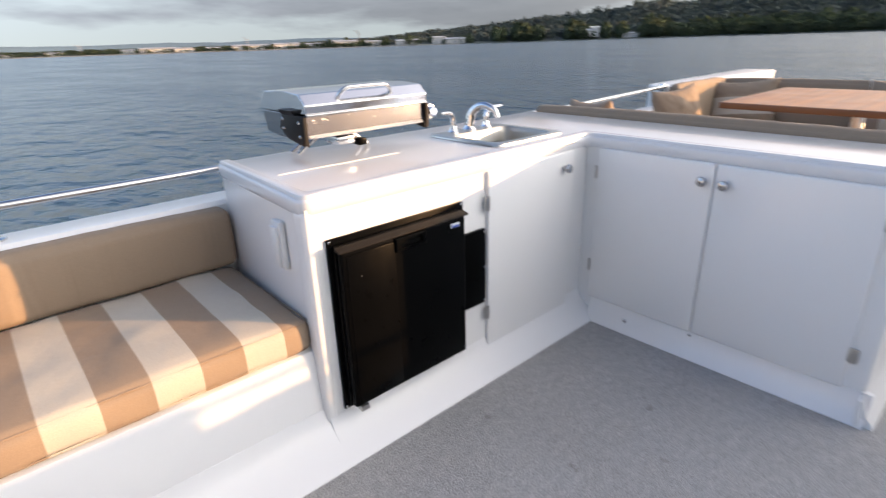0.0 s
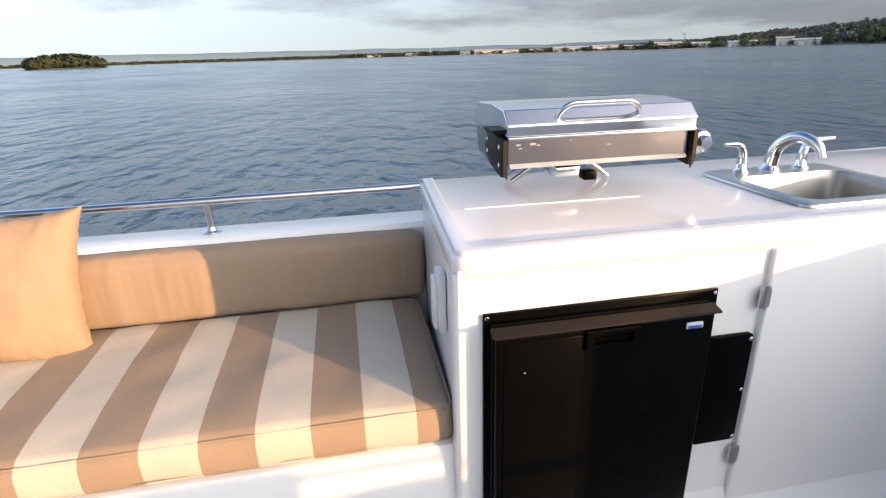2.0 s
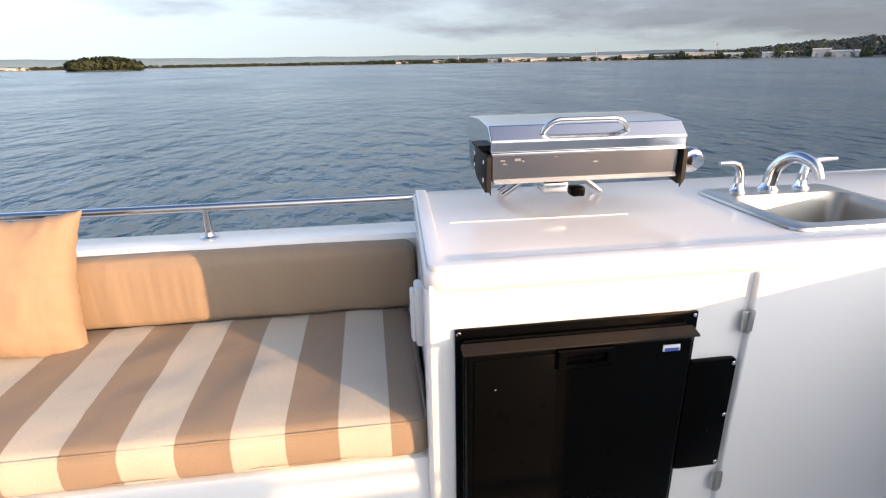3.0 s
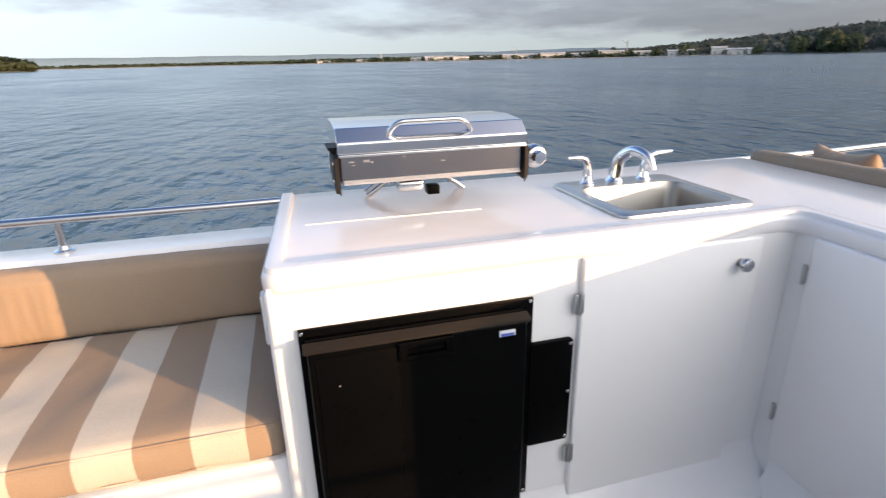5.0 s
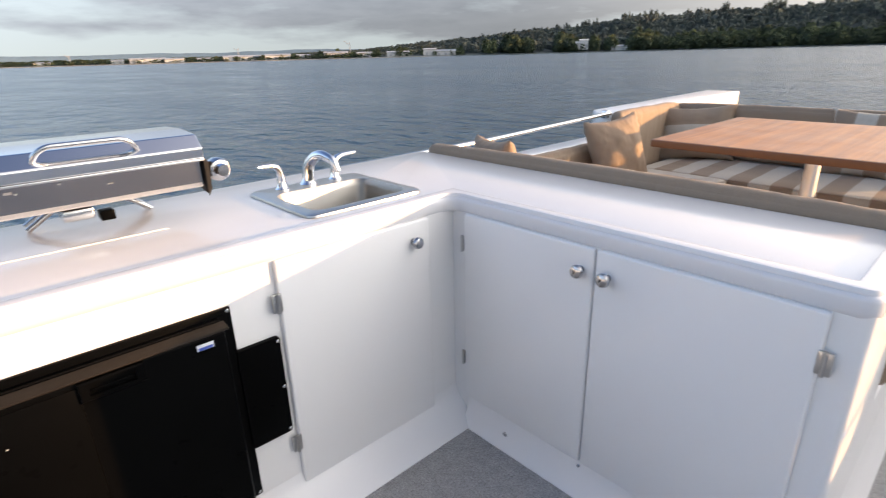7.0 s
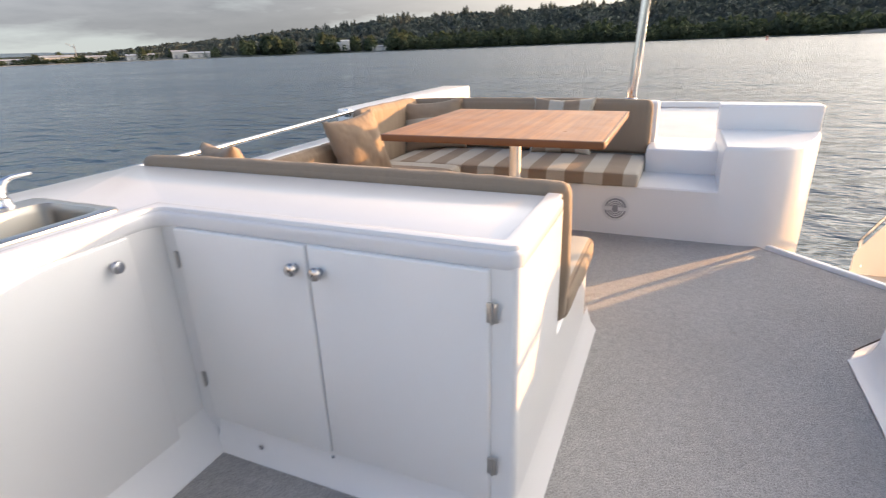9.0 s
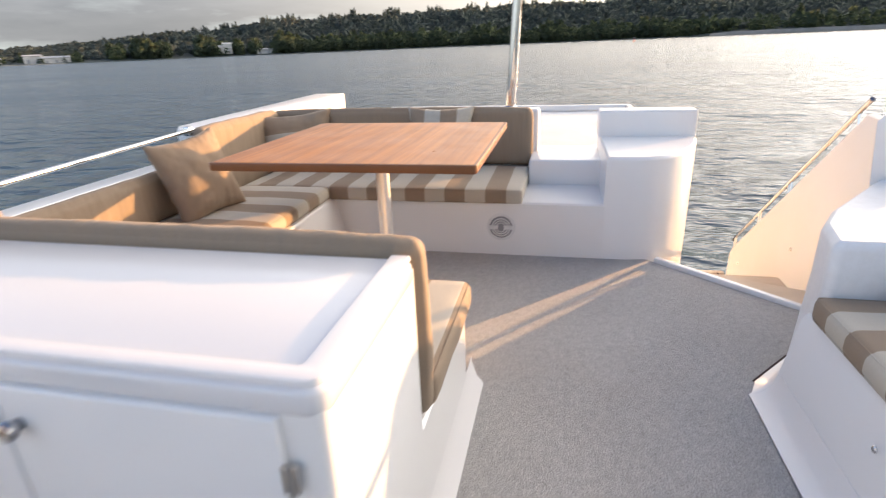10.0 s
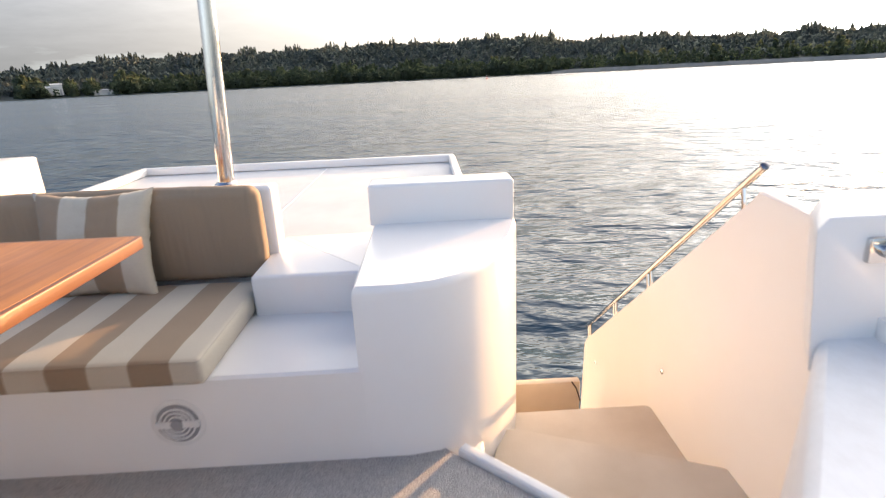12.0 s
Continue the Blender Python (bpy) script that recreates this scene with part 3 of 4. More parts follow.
for x, z in ((6.15, -0.62), (5.2, -0.12)):
    screw(x, -1.848, z, "y", 0.014, CHROME, wing, "drain_cap", 0.006)
wing_rail = thing("handrail", "slim stainless handrail along the sloping edge of the wing wall", "handrail")
part("rail_tube", tube([(4.69, -1.87, 0.935), (5.5, -1.87, 0.27), (6.44, -1.87, -0.5)], 0.0135), STEEL, wing_rail)
part("end_cap", lathe([(0.0145, 0.0), (0.0145, 0.008), (0.009, 0.011)], (0, 0, 0), "x", 14), FIREBOX, wing_rail, "dull grey end cap").data.transform(
    Matrix.Translation((4.695, -1.87, 0.931)) @ Matrix.Rotation(radians(39), 4, "Y") @ Matrix.Rotation(math.pi, 4, "Z"))
for x, n in ((4.79, 1), (5.46, 2), (5.9, 2), (6.36, 2)):
    for k in range(n):
        u = x + 0.035 * k
        z = 0.935 - (u - 4.69) * 0.82
        part("rail_foot", tube([(u, -1.87, z), (u - 0.022, -1.87, z - 0.085)], 0.009, 8), STEEL, wing_rail)

# stairs going down to the cockpit
stairs = thing("stairs", "beige nonskid stairs leading down beside the white pillar", "stairs", kind="structure")
TREADS = (([(3.9, -1.52), (4.5, -0.93), (4.92, -1.05), (4.92, -1.11), (4.62, -1.845), (4.1, -1.845)], -0.19),
          ([(4.3, -1.84), (4.6, -1.05), (4.98, -1.1), (5.3, -1.17), (5.3, -1.84)], -0.38),
          ([(5.2, -1.845), (5.2, -1.08), (6.1, -1.08), (6.1, -1.845)], -0.95))
for pts, z in TREADS:
    part("tread", loft(rounded(pts, 0.02, 2), edge_profile(z - 0.16, z, 0.01)), TREAD, stairs)
part("cord", tube([(5.972, -1.64, -0.645), (5.968, -1.67, -0.69), (5.972, -1.7, -0.79)], 0.005, 6), RUBBER, stairs, "thin dark cord at the end panel")
part("stair_side", box(5.98, 6.04, -1.7, -1.08, -1.4, -0.65, 0.01), TREAD, stairs, "beige end panel of the stairwell")

# kerb strip between carpet and stairs
kerb = slab("trim_kerb", [(3.937, -1.524), (3.967, -1.544), (4.597, -0.873), (4.567, -0.847)], -0.02, 0.023, 0.009, WHITE, "rounded white kerb strip at the head of the stairs", "trim")

# ---- galley ----
galley = thing("galley_cabinet", "white moulded L-shaped galley cabinet with flush doors", "cabinet")
# plan of the carcass, with a recess for the refrigerator between the front posts
FRONT_Y, LEG_X = 1.17, 1.933
part("carcass", loft(rounded([(0.572, 1.2), (2.42, 1.2), (2.42, 1.87), (0.607, 1.87)], [0.02, 0, 0, 0.02], 3), [(0, 0.0), (0, 0.81)],
     holes=([(1.47, 1.28), (1.89, 1.28), (1.89, 1.66), (1.47, 1.66)],)), WHITE, galley)
face = loft([(0.575, 0.0), (LEG_X, 0.0), (LEG_X, 0.815), (0.575, 0.815)], [(0, 0), (0, 0.035)],
            holes=([(0.64, 0.16), (1.15, 0.16), (1.15, 0.70), (0.64, 0.70)],))
face.transform(Matrix(((1, 0, 0, 0), (0, 0, -1, 1.211), (0, 1, 0, 0), (0, 0, 0, 1))))
part("front_panel", face, WHITE, galley)
part("corner_post", box(0.566, 0.61, 1.174, 1.24, 0.0, 0.81, 0.018, 4), WHITE, galley)
part("leg_carcass", loft(rounded([(LEG_X, 0.05), (2.42, 0.05), (2.42, 1.2), (LEG_X, 1.2)], [0.02, 0, 0, 0], 4), [(0, 0.0), (0, 0.82)]), WHITE, galley)
# cove along the floor
COVE = [(1.175, 0.12), (1.168, 0.1), (1.155, 0.075), (1.12, 0.045), (1.085, 0.02), (1.065, 0.004), (1.065, -0.01), (1.19, -0.01)]
part("floor_cove", prism(COVE, "x", 0.574, LEG_X), WHITE, galley)
part("floor_cove", prism([(1.931, 0.11), (1.925, 0.08), (1.912, 0.045), (1.898, 0.02), (1.884, 0.004), (1.884, -0.01), (1.95, -0.01), (1.95, 0.11)], "y", 0.03, 1.1), WHITE, galley)
part("floor_cove", prism([(0.0505, 0.1), (0.046, 0.04), (0.039, 0.0), (0.038, -0.01), (0.06, -0.01), (0.06, 0.1)], "x", 1.886, 2.42), WHITE, galley)
part("floor_cove", prism([(0.052, 0.12), (0.046, 0.09), (0.03, 0.04), (0.008, 0.012), (0.0, -0.01), (0.07, -0.01)], "x", LEG_X - 0.03, 3.16), WHITE, galley)


def door(y_or_x, a, b, z0, z1, plane, knob, hinges, hinge_at, leaf=0.014):
    """A flush door in the plane x = or y = with a chrome knob and butt hinges."""
    t = 0.014
    bm = box(a, b, y_or_x - t, y_or_x + 0.01, z0, z1, 0.007, 3) if plane == "y" else box(y_or_x - t, y_or_x + 0.01, a, b, z0, z1, 0.007, 3)
    d = part("door", bm, WHITE, galley, "flush white locker door")
    ku, kz = knob
    prof = [(0.012, 0.0), (0.012, 0.003), (0.008, 0.005), (0.008, 0.01), (0.016, 0.014), (0.0195, 0.022), (0.0165, 0.03), (0.008, 0.034)]
    kb = lathe([(r, -h) for r, h in prof], (ku, y_or_x - t, kz) if plane == "y" else (y_or_x - t, ku, kz), plane, 20)
    part("knob", kb, KNOB, d, "round satin chrome knob")
    for z in hinges:
        for side in (-1, 1):
            u0, u1 = hinge_at + side * 0.002, hinge_at + side * leaf
            u0, u1 = min(u0, u1), max(u0, u1)
            depth = y_or_x - t - 0.004
            bm = box(u0, u1, depth, depth + 0.008, z - 0.026, z + 0.026, 0.002) if plane == "y" else box(depth, depth + 0.008, u0, u1, z - 0.026, z + 0.026, 0.002)
            part("hinge", bm, BRUSHED, d, "stainless butt hinge")
        p = (hinge_at, y_or_x - t - 0.004) if plane == "y" else (y_or_x - t - 0.004, hinge_at)
        part("hinge_pin", tube([(*p, z - 0.028), (*p, z + 0.028)], 0.0045, 10), BRUSHED, d)
    return d


door(FRONT_Y + 0.004, 1.29, 1.812, 0.085, 0.799, "y", (1.745, 0.735), (0.685, 0.24), 1.283, 0.013)
door(LEG_X, 0.634, 1.112, 0.105, 0.797, "x", (0.67, 0.73), (0.695, 0.265), 1.118, 0.005)
door(LEG_X, 0.118, 0.628, 0.105, 0.797, "x", (0.592, 0.728), (0.69, 0.235), 0.11)
screw(1.325, 1.158, 0.066, "y", 0.006, STEEL, galley)
screw(1.905, 0.909, 0.055, "x", 0.01, CHROME, galley, "drain_plug", -0.004)
screw(1.924, 0.632, 0.09, "x", 0.006, STEEL, galley, out=-0.004)

# worktop
HOLE = rounded([(1.5, 1.31), (1.862, 1.31), (1.862, 1.585), (1.5, 1.585)], 0.05, 5)
PLAN = rounded([(0.564, 1.172), (1.928, 1.172), (1.928, 0.045), (2.424, 0.045), (2.424, 1.885), (0.6, 1.885)], [0.034, 0.05, 0.034, 0.034, 0.034, 0.04], 6)
rim = [(0.0055, 0.796), (0.002, 0.802), (0.0, 0.81), (0.0, 0.832), (0.002, 0.838), (0.006, 0.842), (0.014, 0.844)]
worktop = thing("worktop", "glossy white moulded worktop with rounded rim on the galley", "worktop")
part("top", loft(PLAN, rim, holes=(HOLE,)), TOP, worktop)
BAND = [(0.572, 1.18), (1.936, 1.18), (1.936, 0.053), (2.416, 0.053), (2.416, 0.099), (1.976, 0.099), (1.976, 1.219), (0.612, 1.219), (0.645, 1.86), (0.606, 1.86)]
part("raised_rim", loft(rounded(BAND, [0.03, 0.045, 0.03, 0, 0, 0.01, 0.01, 0.02, 0.01, 0.01], 5), [(0.0, 0.843), (0.001, 0.85), (0.003, 0.854), (0.009, 0.855)]), TOP, worktop, "low flat band raised along the worktop edge")
# thin raised bead added to stand for a streak of reflected sunlight
part("streak_bead", tube([(0.667, 1.512, 0.843), (0.67, 1.512, 0.8445), (1.149, 1.502, 0.8445), (1.152, 1.502, 0.843)], 0.0022, 8), TOP, worktop, "thin bead added for a bright streak of light on the worktop")

# refrigerator
fridge = thing("refrigerator", "black built-in marine refrigerator with recessed handle", "refrigerator")
part("flange", prism([(0.625, 0.135), (1.165, 0.135), (1.165, 0.717), (0.625, 0.717)], "y", 1.165, 1.174, 0.002), BLACK, fridge)
part("collar", box(0.638, 1.132, 1.146, 1.166, 0.15, 0.7, 0.005), BLACK, fridge)
fd = part("door", box(0.64, 1.13, 1.118, 1.144, 0.156, 0.686, 0.008, 3), BLACK, fridge)
part("door_lip", prism([(1.115, 0.687), (1.109, 0.688), (1.107, 0.691), (1.11, 0.694), (1.14, 0.7), (1.142, 0.69)], "x", 0.632, 1.136, 0.001), LIP, fridge, "black top lip with sunlit brown in its colour")
part("bottom_clip", box(0.655, 0.685, 1.112, 1.135, 0.138, 0.156, 0.002), BRUSHED, fridge, "small grey metal clip")
part("door_panel", box(0.655, 0.83, 1.1155, 1.12, 0.17, 0.672, 0.002), BLACK, fd)
hd = part("handle", loft([(0.828, 0.638), (0.95, 0.638), (0.95, 0.682), (0.828, 0.682)], [(0, 0), (0, 0.008), (0.003, 0.011)], holes=([(0.846, 0.649), (0.934, 0.649), (0.934, 0.672), (0.846, 0.672)],)), BLACK, fridge, "recessed black grip")
hd.data.transform(Matrix(((1, 0, 0, 0), (0, 0, -1, 1.119), (0, 1, 0, 0), (0, 0, 0, 1))))
part("grip_bar", box(0.85, 0.93, 1.113, 1.117, 0.656, 0.661, 0.002), BLACK, hd)
lb = part("badge", box(1.06, 1.098, 1.1135, 1.117, 0.656, 0.671, 0.001), PALE, fridge, "small pale badge with a blue band")
part("badge_band", box(1.063, 1.095, 1.1125, 1.114, 0.657, 0.664, 0.0005), LABEL, lb)
for x, z in ((0.632, 0.709), (1.156, 0.709), (1.156, 0.145), (0.632, 0.145)):
    screw(x, 1.165, z, "y", 0.005, STEEL, fridge, out=-0.003)
screw(0.7, 1.1155, 0.6, "y", 0.0015, WHITE_PLASTIC, fridge, "scuff", -0.001)

vent = thing("access_panel", "flat black access panel screwed beside the refrigerator", "panel")
part("plate", prism(rounded([(1.16, 0.29), (1.276, 0.29), (1.276, 0.592), (1.16, 0.592)], 0.008, 2), "y", 1.16, 1.174, 0.002), BLACK, vent)
for z in (0.302, 0.44, 0.58):
    screw(1.268, 1.16, z, "y", 0.005, STEEL, vent, out=-0.003)

outlet = thing("outlet_cover", "white plastic outlet cover on the galley end", "outlet")
part("plate", box(0.556, 0.577, 1.312, 1.37, 0.6, 0.755, 0.008), WHITE_PLASTIC, outlet)
part("flap", box(0.546, 0.558, 1.32, 1.362, 0.61, 0.74, 0.006), WHITE_PLASTIC, outlet)

# sink and tap
sink = thing("sink", "square brushed stainless bar sink set in the worktop", "sink")
RIM_O = rounded([(1.462, 1.275), (1.896, 1.275), (1.896, 1.69), (1.462, 1.69)], 0.035, 5)
part("rim", loft(RIM_O, [(0.0, 0.8455), (0.002, 0.852), (0.008, 0.855)], holes=(HOLE,)), BRUSHED, sink)
bowl = bmesh.new()
lv = [(0.0, 0.855), (0.004, 0.848), (0.01, 0.83), (0.018, 0.72), (0.03, 0.692), (0.06, 0.685)]
rows_b = [[bowl.verts.new((*q, z)) for q in inset(HOLE, d)] for d, z in lv]
for a, b in zip(rows_b, rows_b[1:]):
    for i in range(len(a)):
        bowl.faces.new((a[i], a[(i + 1) % len(a)], b[(i + 1) % len(a)], b[i]))
bowl.faces.new(rows_b[-1])
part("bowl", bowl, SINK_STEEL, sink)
part("drain", lathe([(0.035, 0.683), (0.035, 0.688), (0.028, 0.689), (0.02, 0.686)], (1.68, 1.45, 0), "z", 24), CHROME, sink)
tap = thing("faucet", "chrome gooseneck faucet with two lever handles behind the sink", "faucet")
part("spout", tube(bend([(1.665, 1.635, 0.855), (1.668, 1.63, 0.93), (1.682, 1.57, 0.972), (1.7, 1.51, 0.95), (1.705, 1.498, 0.915)], 0.05, 7), [0.021 - 0.008 * k / 24 for k in range(26)]), CHROME, tap)
part("escutcheon", lathe([(0.03, 0.854), (0.03, 0.86), (0.022, 0.87), (0.017, 0.885)], (1.665, 1.635, 0), "z"), CHROME, tap)
for x, s in ((1.565, -1), (1.775, 1)):
    hb = part("valve", lathe([(0.024, 0.854), (0.024, 0.859), (0.017, 0.866), (0.0145, 0.885), (0.0135, 0.903)], (x, 1.635, 0), "z"), CHROME, tap)
    part("lever", tube([(x, 1.635, 0.9), (x + s * 0.003, 1.634, 0.92), (x + s * 0.015, 1.632, 0.936), (x + s * 0.035, 1.628, 0.943), (x + s * 0.06, 1.622, 0.945), (x + s * 0.085, 1.616, 0.947)], [0.0125, 0.0115, 0.01, 0.008, 0.0065, 0.005], 12), CHROME, hb)

# grill
grill = thing("barbecue_grill", "portable polished stainless gas barbecue standing on the worktop", "grill")
GX0, GX1 = 0.768, 1.26
part("firebox", prism([(1.43, 0.962), (1.43, 1.032), (1.74, 1.032), (1.72, 0.96), (1.6, 0.945)], "x", GX0, GX1, 0.003), FIREBOX, grill, "dull grey steel firebox", 14)
lid = part("lid", prism([(1.412, 1.036), (1.412, 1.064), (1.449, 1.097), (1.56, 1.103), (1.69, 1.099), (1.745, 1.062), (1.745, 1.036)], "x", GX0 - 0.006, GX1 + 0.006, 0.003), GRILL_STEEL, grill, sharp=9)
part("handle", tube([(0.99 + sx * (0.066 + 0.044 * math.sin(a)), 1.432 - 0.016 * math.cos(a), 1.068 + 0.042 * math.cos(a)) for sx, angs in ((-1, range(9, -1, -1)), (1, range(10))) for a in [k * math.pi / 18 for k in angs]], 0.0068, 12), STEEL, lid)
part("rim_strip", box(GX0 - 0.004, GX1 + 0.004, 1.408, 1.42, 1.029, 1.036, 0.002), STEEL, grill)
part("drip_lip", prism([(1.424, 0.957), (1.422, 0.961), (1.437, 0.974), (1.448, 0.974), (1.448, 0.957)], "x", GX0 + 0.006, GX1 - 0.006), SATIN, grill, "pale folded lower lip")
for x, z, w, h in ((0.79, 1.012, 0.012, 0.004), (0.797, 1.004, 0.009, 0.003), (0.826, 1.012, 0.016, 0.006), (0.845, 1.009, 0.006, 0.004), (0.93, 1.018, 0.005, 0.003), (1.03, 1.002, 0.012, 0.0025)):
    part("worn_print", box(x, x + w, 1.4288, 1.4302, z, z + h, 0.0003, 1), BRUSHED, grill, "worn pale remains of a printed mark")
for x0, x1, d in ((GX0 - 0.016, GX0 - 0.004, -1), (GX1 + 0.004, GX1 + 0.014, 1)):
    ear = part("side_bracket", prism([(1.43, 0.935), (1.418, 1.03), (1.56, 1.036), (1.585, 0.985), (1.55, 0.965), (1.535, 0.952)], "x", x0, x1, 0.002), DARK, grill, "dark side bracket")
    part("flange", prism([(x0 if d > 0 else x1, 0.93), (x0 if d > 0 else x1, 1.032), ((x0 if d > 0 else x1) + d * 0.011, 1.026), ((x0 if d > 0 else x1) + d * 0.011, 0.95)], "y", 1.414, 1.419), DARK, ear)
    part("wing", prism([(x0, 1.03), (x1, 1.03), (x1 + (0.008 if d > 0 else 0), 1.047), (x0 - (0.012 if d < 0 else 0), 1.047)], "y", 1.47, 1.56), DARK, ear)
    for y, z in ((1.445, 1.01), (1.445, 0.965), (1.555, 1.015), (1.555, 0.985)):
        screw(x0 if d < 0 else x1, y, z, "x", 0.006, STEEL, ear, out=-0.003 if d < 0 else 0.003)
reg = part("regulator", lathe([(0.012, 0.06), (0.026, 0.05), (0.034, 0.035), (0.034, 0.01), (0.028, 0.0), (0.01, -0.004)], (GX1 + 0.062, 1.46, 0.988), "y", 24), STEEL, grill, "steel gas regulator")
part("control_knob", lathe([(0.02, 0.0), (0.02, -0.012), (0.016, -0.02)], (GX1 + 0.062, 1.458, 0.988), "y", 18), CHROME, reg)
for y in (1.745, 1.8):
    part("leg", tube(bend([(0.865, y, 0.851), (0.93, y, 0.895), (0.99, y, 0.925), (1.06, y, 0.925), (1.12, y, 0.895), (1.178, y, 0.851)], 0.04, 4), 0.008, 10), STEEL, grill)
part("grease_tray", box(0.93, 1.0, 1.51, 1.6, 0.905, 0.935, 0.004), STEEL, grill)
part("valve_block", box(1.01, 1.045, 1.5, 1.54, 0.895, 0.92, 0.003), BLACK, grill)

for ob in grill.children_recursive:
    if not ob.name.startswith("leg"):
        ob.data.transform(Matrix.Translation((0.012 if ob.name.startswith("handle") else 0.0, 0.045, -0.007)))

# ---- forward bench on the river side ----
FOOT = [(1.21, -0.01), (1.065, -0.01), (1.065, 0.004), (1.085, 0.02), (1.12, 0.045), (1.158, 0.075), (1.184, 0.11), (1.197, 0.15), (1.21, 0.15)]
BENCH = [(1.885, 0.362), (1.885, -0.01), (1.2, -0.01), (1.196, 0.121), (1.214, 0.335), (1.222, 0.356), (1.24, 0.362)]
bench = thing("bench_base", "white moulded bench base with a coved foot", "bench")
part("body", prism(BENCH, "x", -2.4, 0.575), WHITE, bench)
part("foot_cove", prism(FOOT, "x", -2.4, 0.575), WHITE, bench)
cushion("seat_cushion", "taupe and cream striped bench cushion, partly in low sun", "cushion", -1.75, 0.572, 1.22, 1.83, 0.364, 0.466, STRIPE_X, seed=2.0, bulge=0.014, wrinkle=0.007)
cushion("backrest_cushion", "plain taupe bolster along the bulwark behind the bench", "cushion", -1.75, 0.597, 1.8, 1.9, 0.466, 0.684, PLAIN, r=0.03, bulge=0.008, seed=5.0, wrinkle=0.0025, piping=False)
pillow("pillow", "tan square pillow leaning on the bench bolster", 0.44, 0.44, 0.17, TAN, pose(-0.58, 1.66, 0.455, -14, 4, 8), 1.0)

# rail along the river side
rail = thing("side_rail", "polished stainless guard rail on the bulwark cap", "rail")
part("rail_tube", tube(bend([(-3.2, 1.965, 0.695), (-3.1, 1.965, 0.806), (0.5, 1.965, 0.803), (3.0, 1.975, 0.815), (4.42, 2.06, 0.83)], 0.08), 0.0135), STEEL, rail)
for x in (-2.2, -1.05, -0.07, 1.25, 2.35):
    st = part("stanchion", tube([(x, 1.965, 0.69), (x, 1.965, 0.8)], 0.011, 12), STEEL, rail)
    part("base_plate", lathe([(0.03, 0.7), (0.03, 0.705), (0.018, 0.709), (0.013, 0.72)], (x, 1.965, 0), "z", 20), STEEL, st)
part("end_socket", box(4.4, 4.445, 2.075, 2.13, 0.79, 0.85, 0.01), STEEL, rail)

# ---- dinette ----
din = thing("dinette_bench", "white moulded U-shaped dinette bench with coved foot", "bench")
part("port_base", prism([(1.885, 0.36), (1.885, -0.01), (1.065, -0.01), (1.065, 0.005), (1.1, 0.04), (1.14, 0.09), (1.19, 0.34), (1.2, 0.355), (1.215, 0.36)], "x", 2.42, 4.58), WHITE, din)
part("galley_side_base", loft(rounded([(2.42, 0.05), (3.08, 0.05), (3.1, 0.3), (3.1, 1.15), (2.42, 1.15)], [0, 0.05, 0.05, 0, 0], 4), [(-0.012, -0.01), (-0.004, 0.04), (0, 0.1), (0, 0.37), (0.008, 0.378)]), WHITE, din)
part("aft_base", loft([(4.57, -0.54), (5.3, -0.54), (5.3, 1.9), (4.57, 1.9)], [(0, -0.01), (0, 0.34), (0.01, 0.35)]), WHITE, din)
part("aft_step", loft(rounded([(5.04, -0.54), (5.62, -0.54), (5.62, -0.055), (5.04, -0.055)], 0.012, 3), edge_profile(0.345, 0.522, 0.015)), WHITE, din, "raised white step at the end of the bench")
part("back_support", loft(rounded([(5.335, -0.098), (5.43, -0.11), (5.43, 2.0), (5.335, 2.0)], 0.015, 3), edge_profile(0.3, 0.832, 0.02)), WHITE, din, "white back support wall")
PIL = [(5.5, -0.53), (4.572, -0.53), (4.572, -0.68), (4.59, -0.785), (4.64, -0.88), (4.74, -0.97), (4.9, -1.055), (5.1, -1.125), (5.3, -1.17), (5.5, -1.18)]
pillar = solid("pillar", loft(PIL, [(0, -1.2), (0, 0.61), (0.004, 0.626), (0.014, 0.637)]), WHITE, "curved white moulded pillar beside the stairs", "pillar", kind="structure")
solid("trim_pillar_box", loft(rounded([(5.32, -1.165), (5.5, -1.165), (5.5, -0.52), (5.32, -0.52)], 0.012, 3), edge_profile(0.634, 0.814, 0.014)), WHITE, "white box coaming on the pillar", "coaming", kind="structure")

speaker = thing("speaker", "round grey marine speaker set in the white seat front", "speaker")
part("ring", lathe([(0.09, 0.0), (0.09, -0.006), (0.078, -0.01), (0.07, -0.006)], (4.572, 0.086, 0.188), "x", 40), WHITE_PLASTIC, speaker)
GRILLE = plastic("grey_speaker_grille", (0.3, 0.3, 0.31), 0.5)
for r in (0.028, 0.042, 0.056):
    part("grille_ring", lathe([(r + 0.004, -0.008), (r + 0.004, -0.016), (r, -0.017), (r - 0.003, -0.009)], (4.572, 0.086, 0.188), "x", 32), WHITE_PLASTIC, speaker)
part("cone", lathe([(0.072, -0.004), (0.072, -0.008), (0.03, -0.013), (0.012, -0.016)], (4.572, 0.086, 0.188), "x", 36), GRILLE, speaker)
part("bar", box(4.553, 4.566, 0.014, 0.158, 0.175, 0.2, 0.004), WHITE_PLASTIC, speaker)
part("hub", lathe([(0.02, -0.012), (0.02, -0.022), (0.01, -0.024)], (4.572, 0.086, 0.188), "x", 20), GRILLE, speaker)

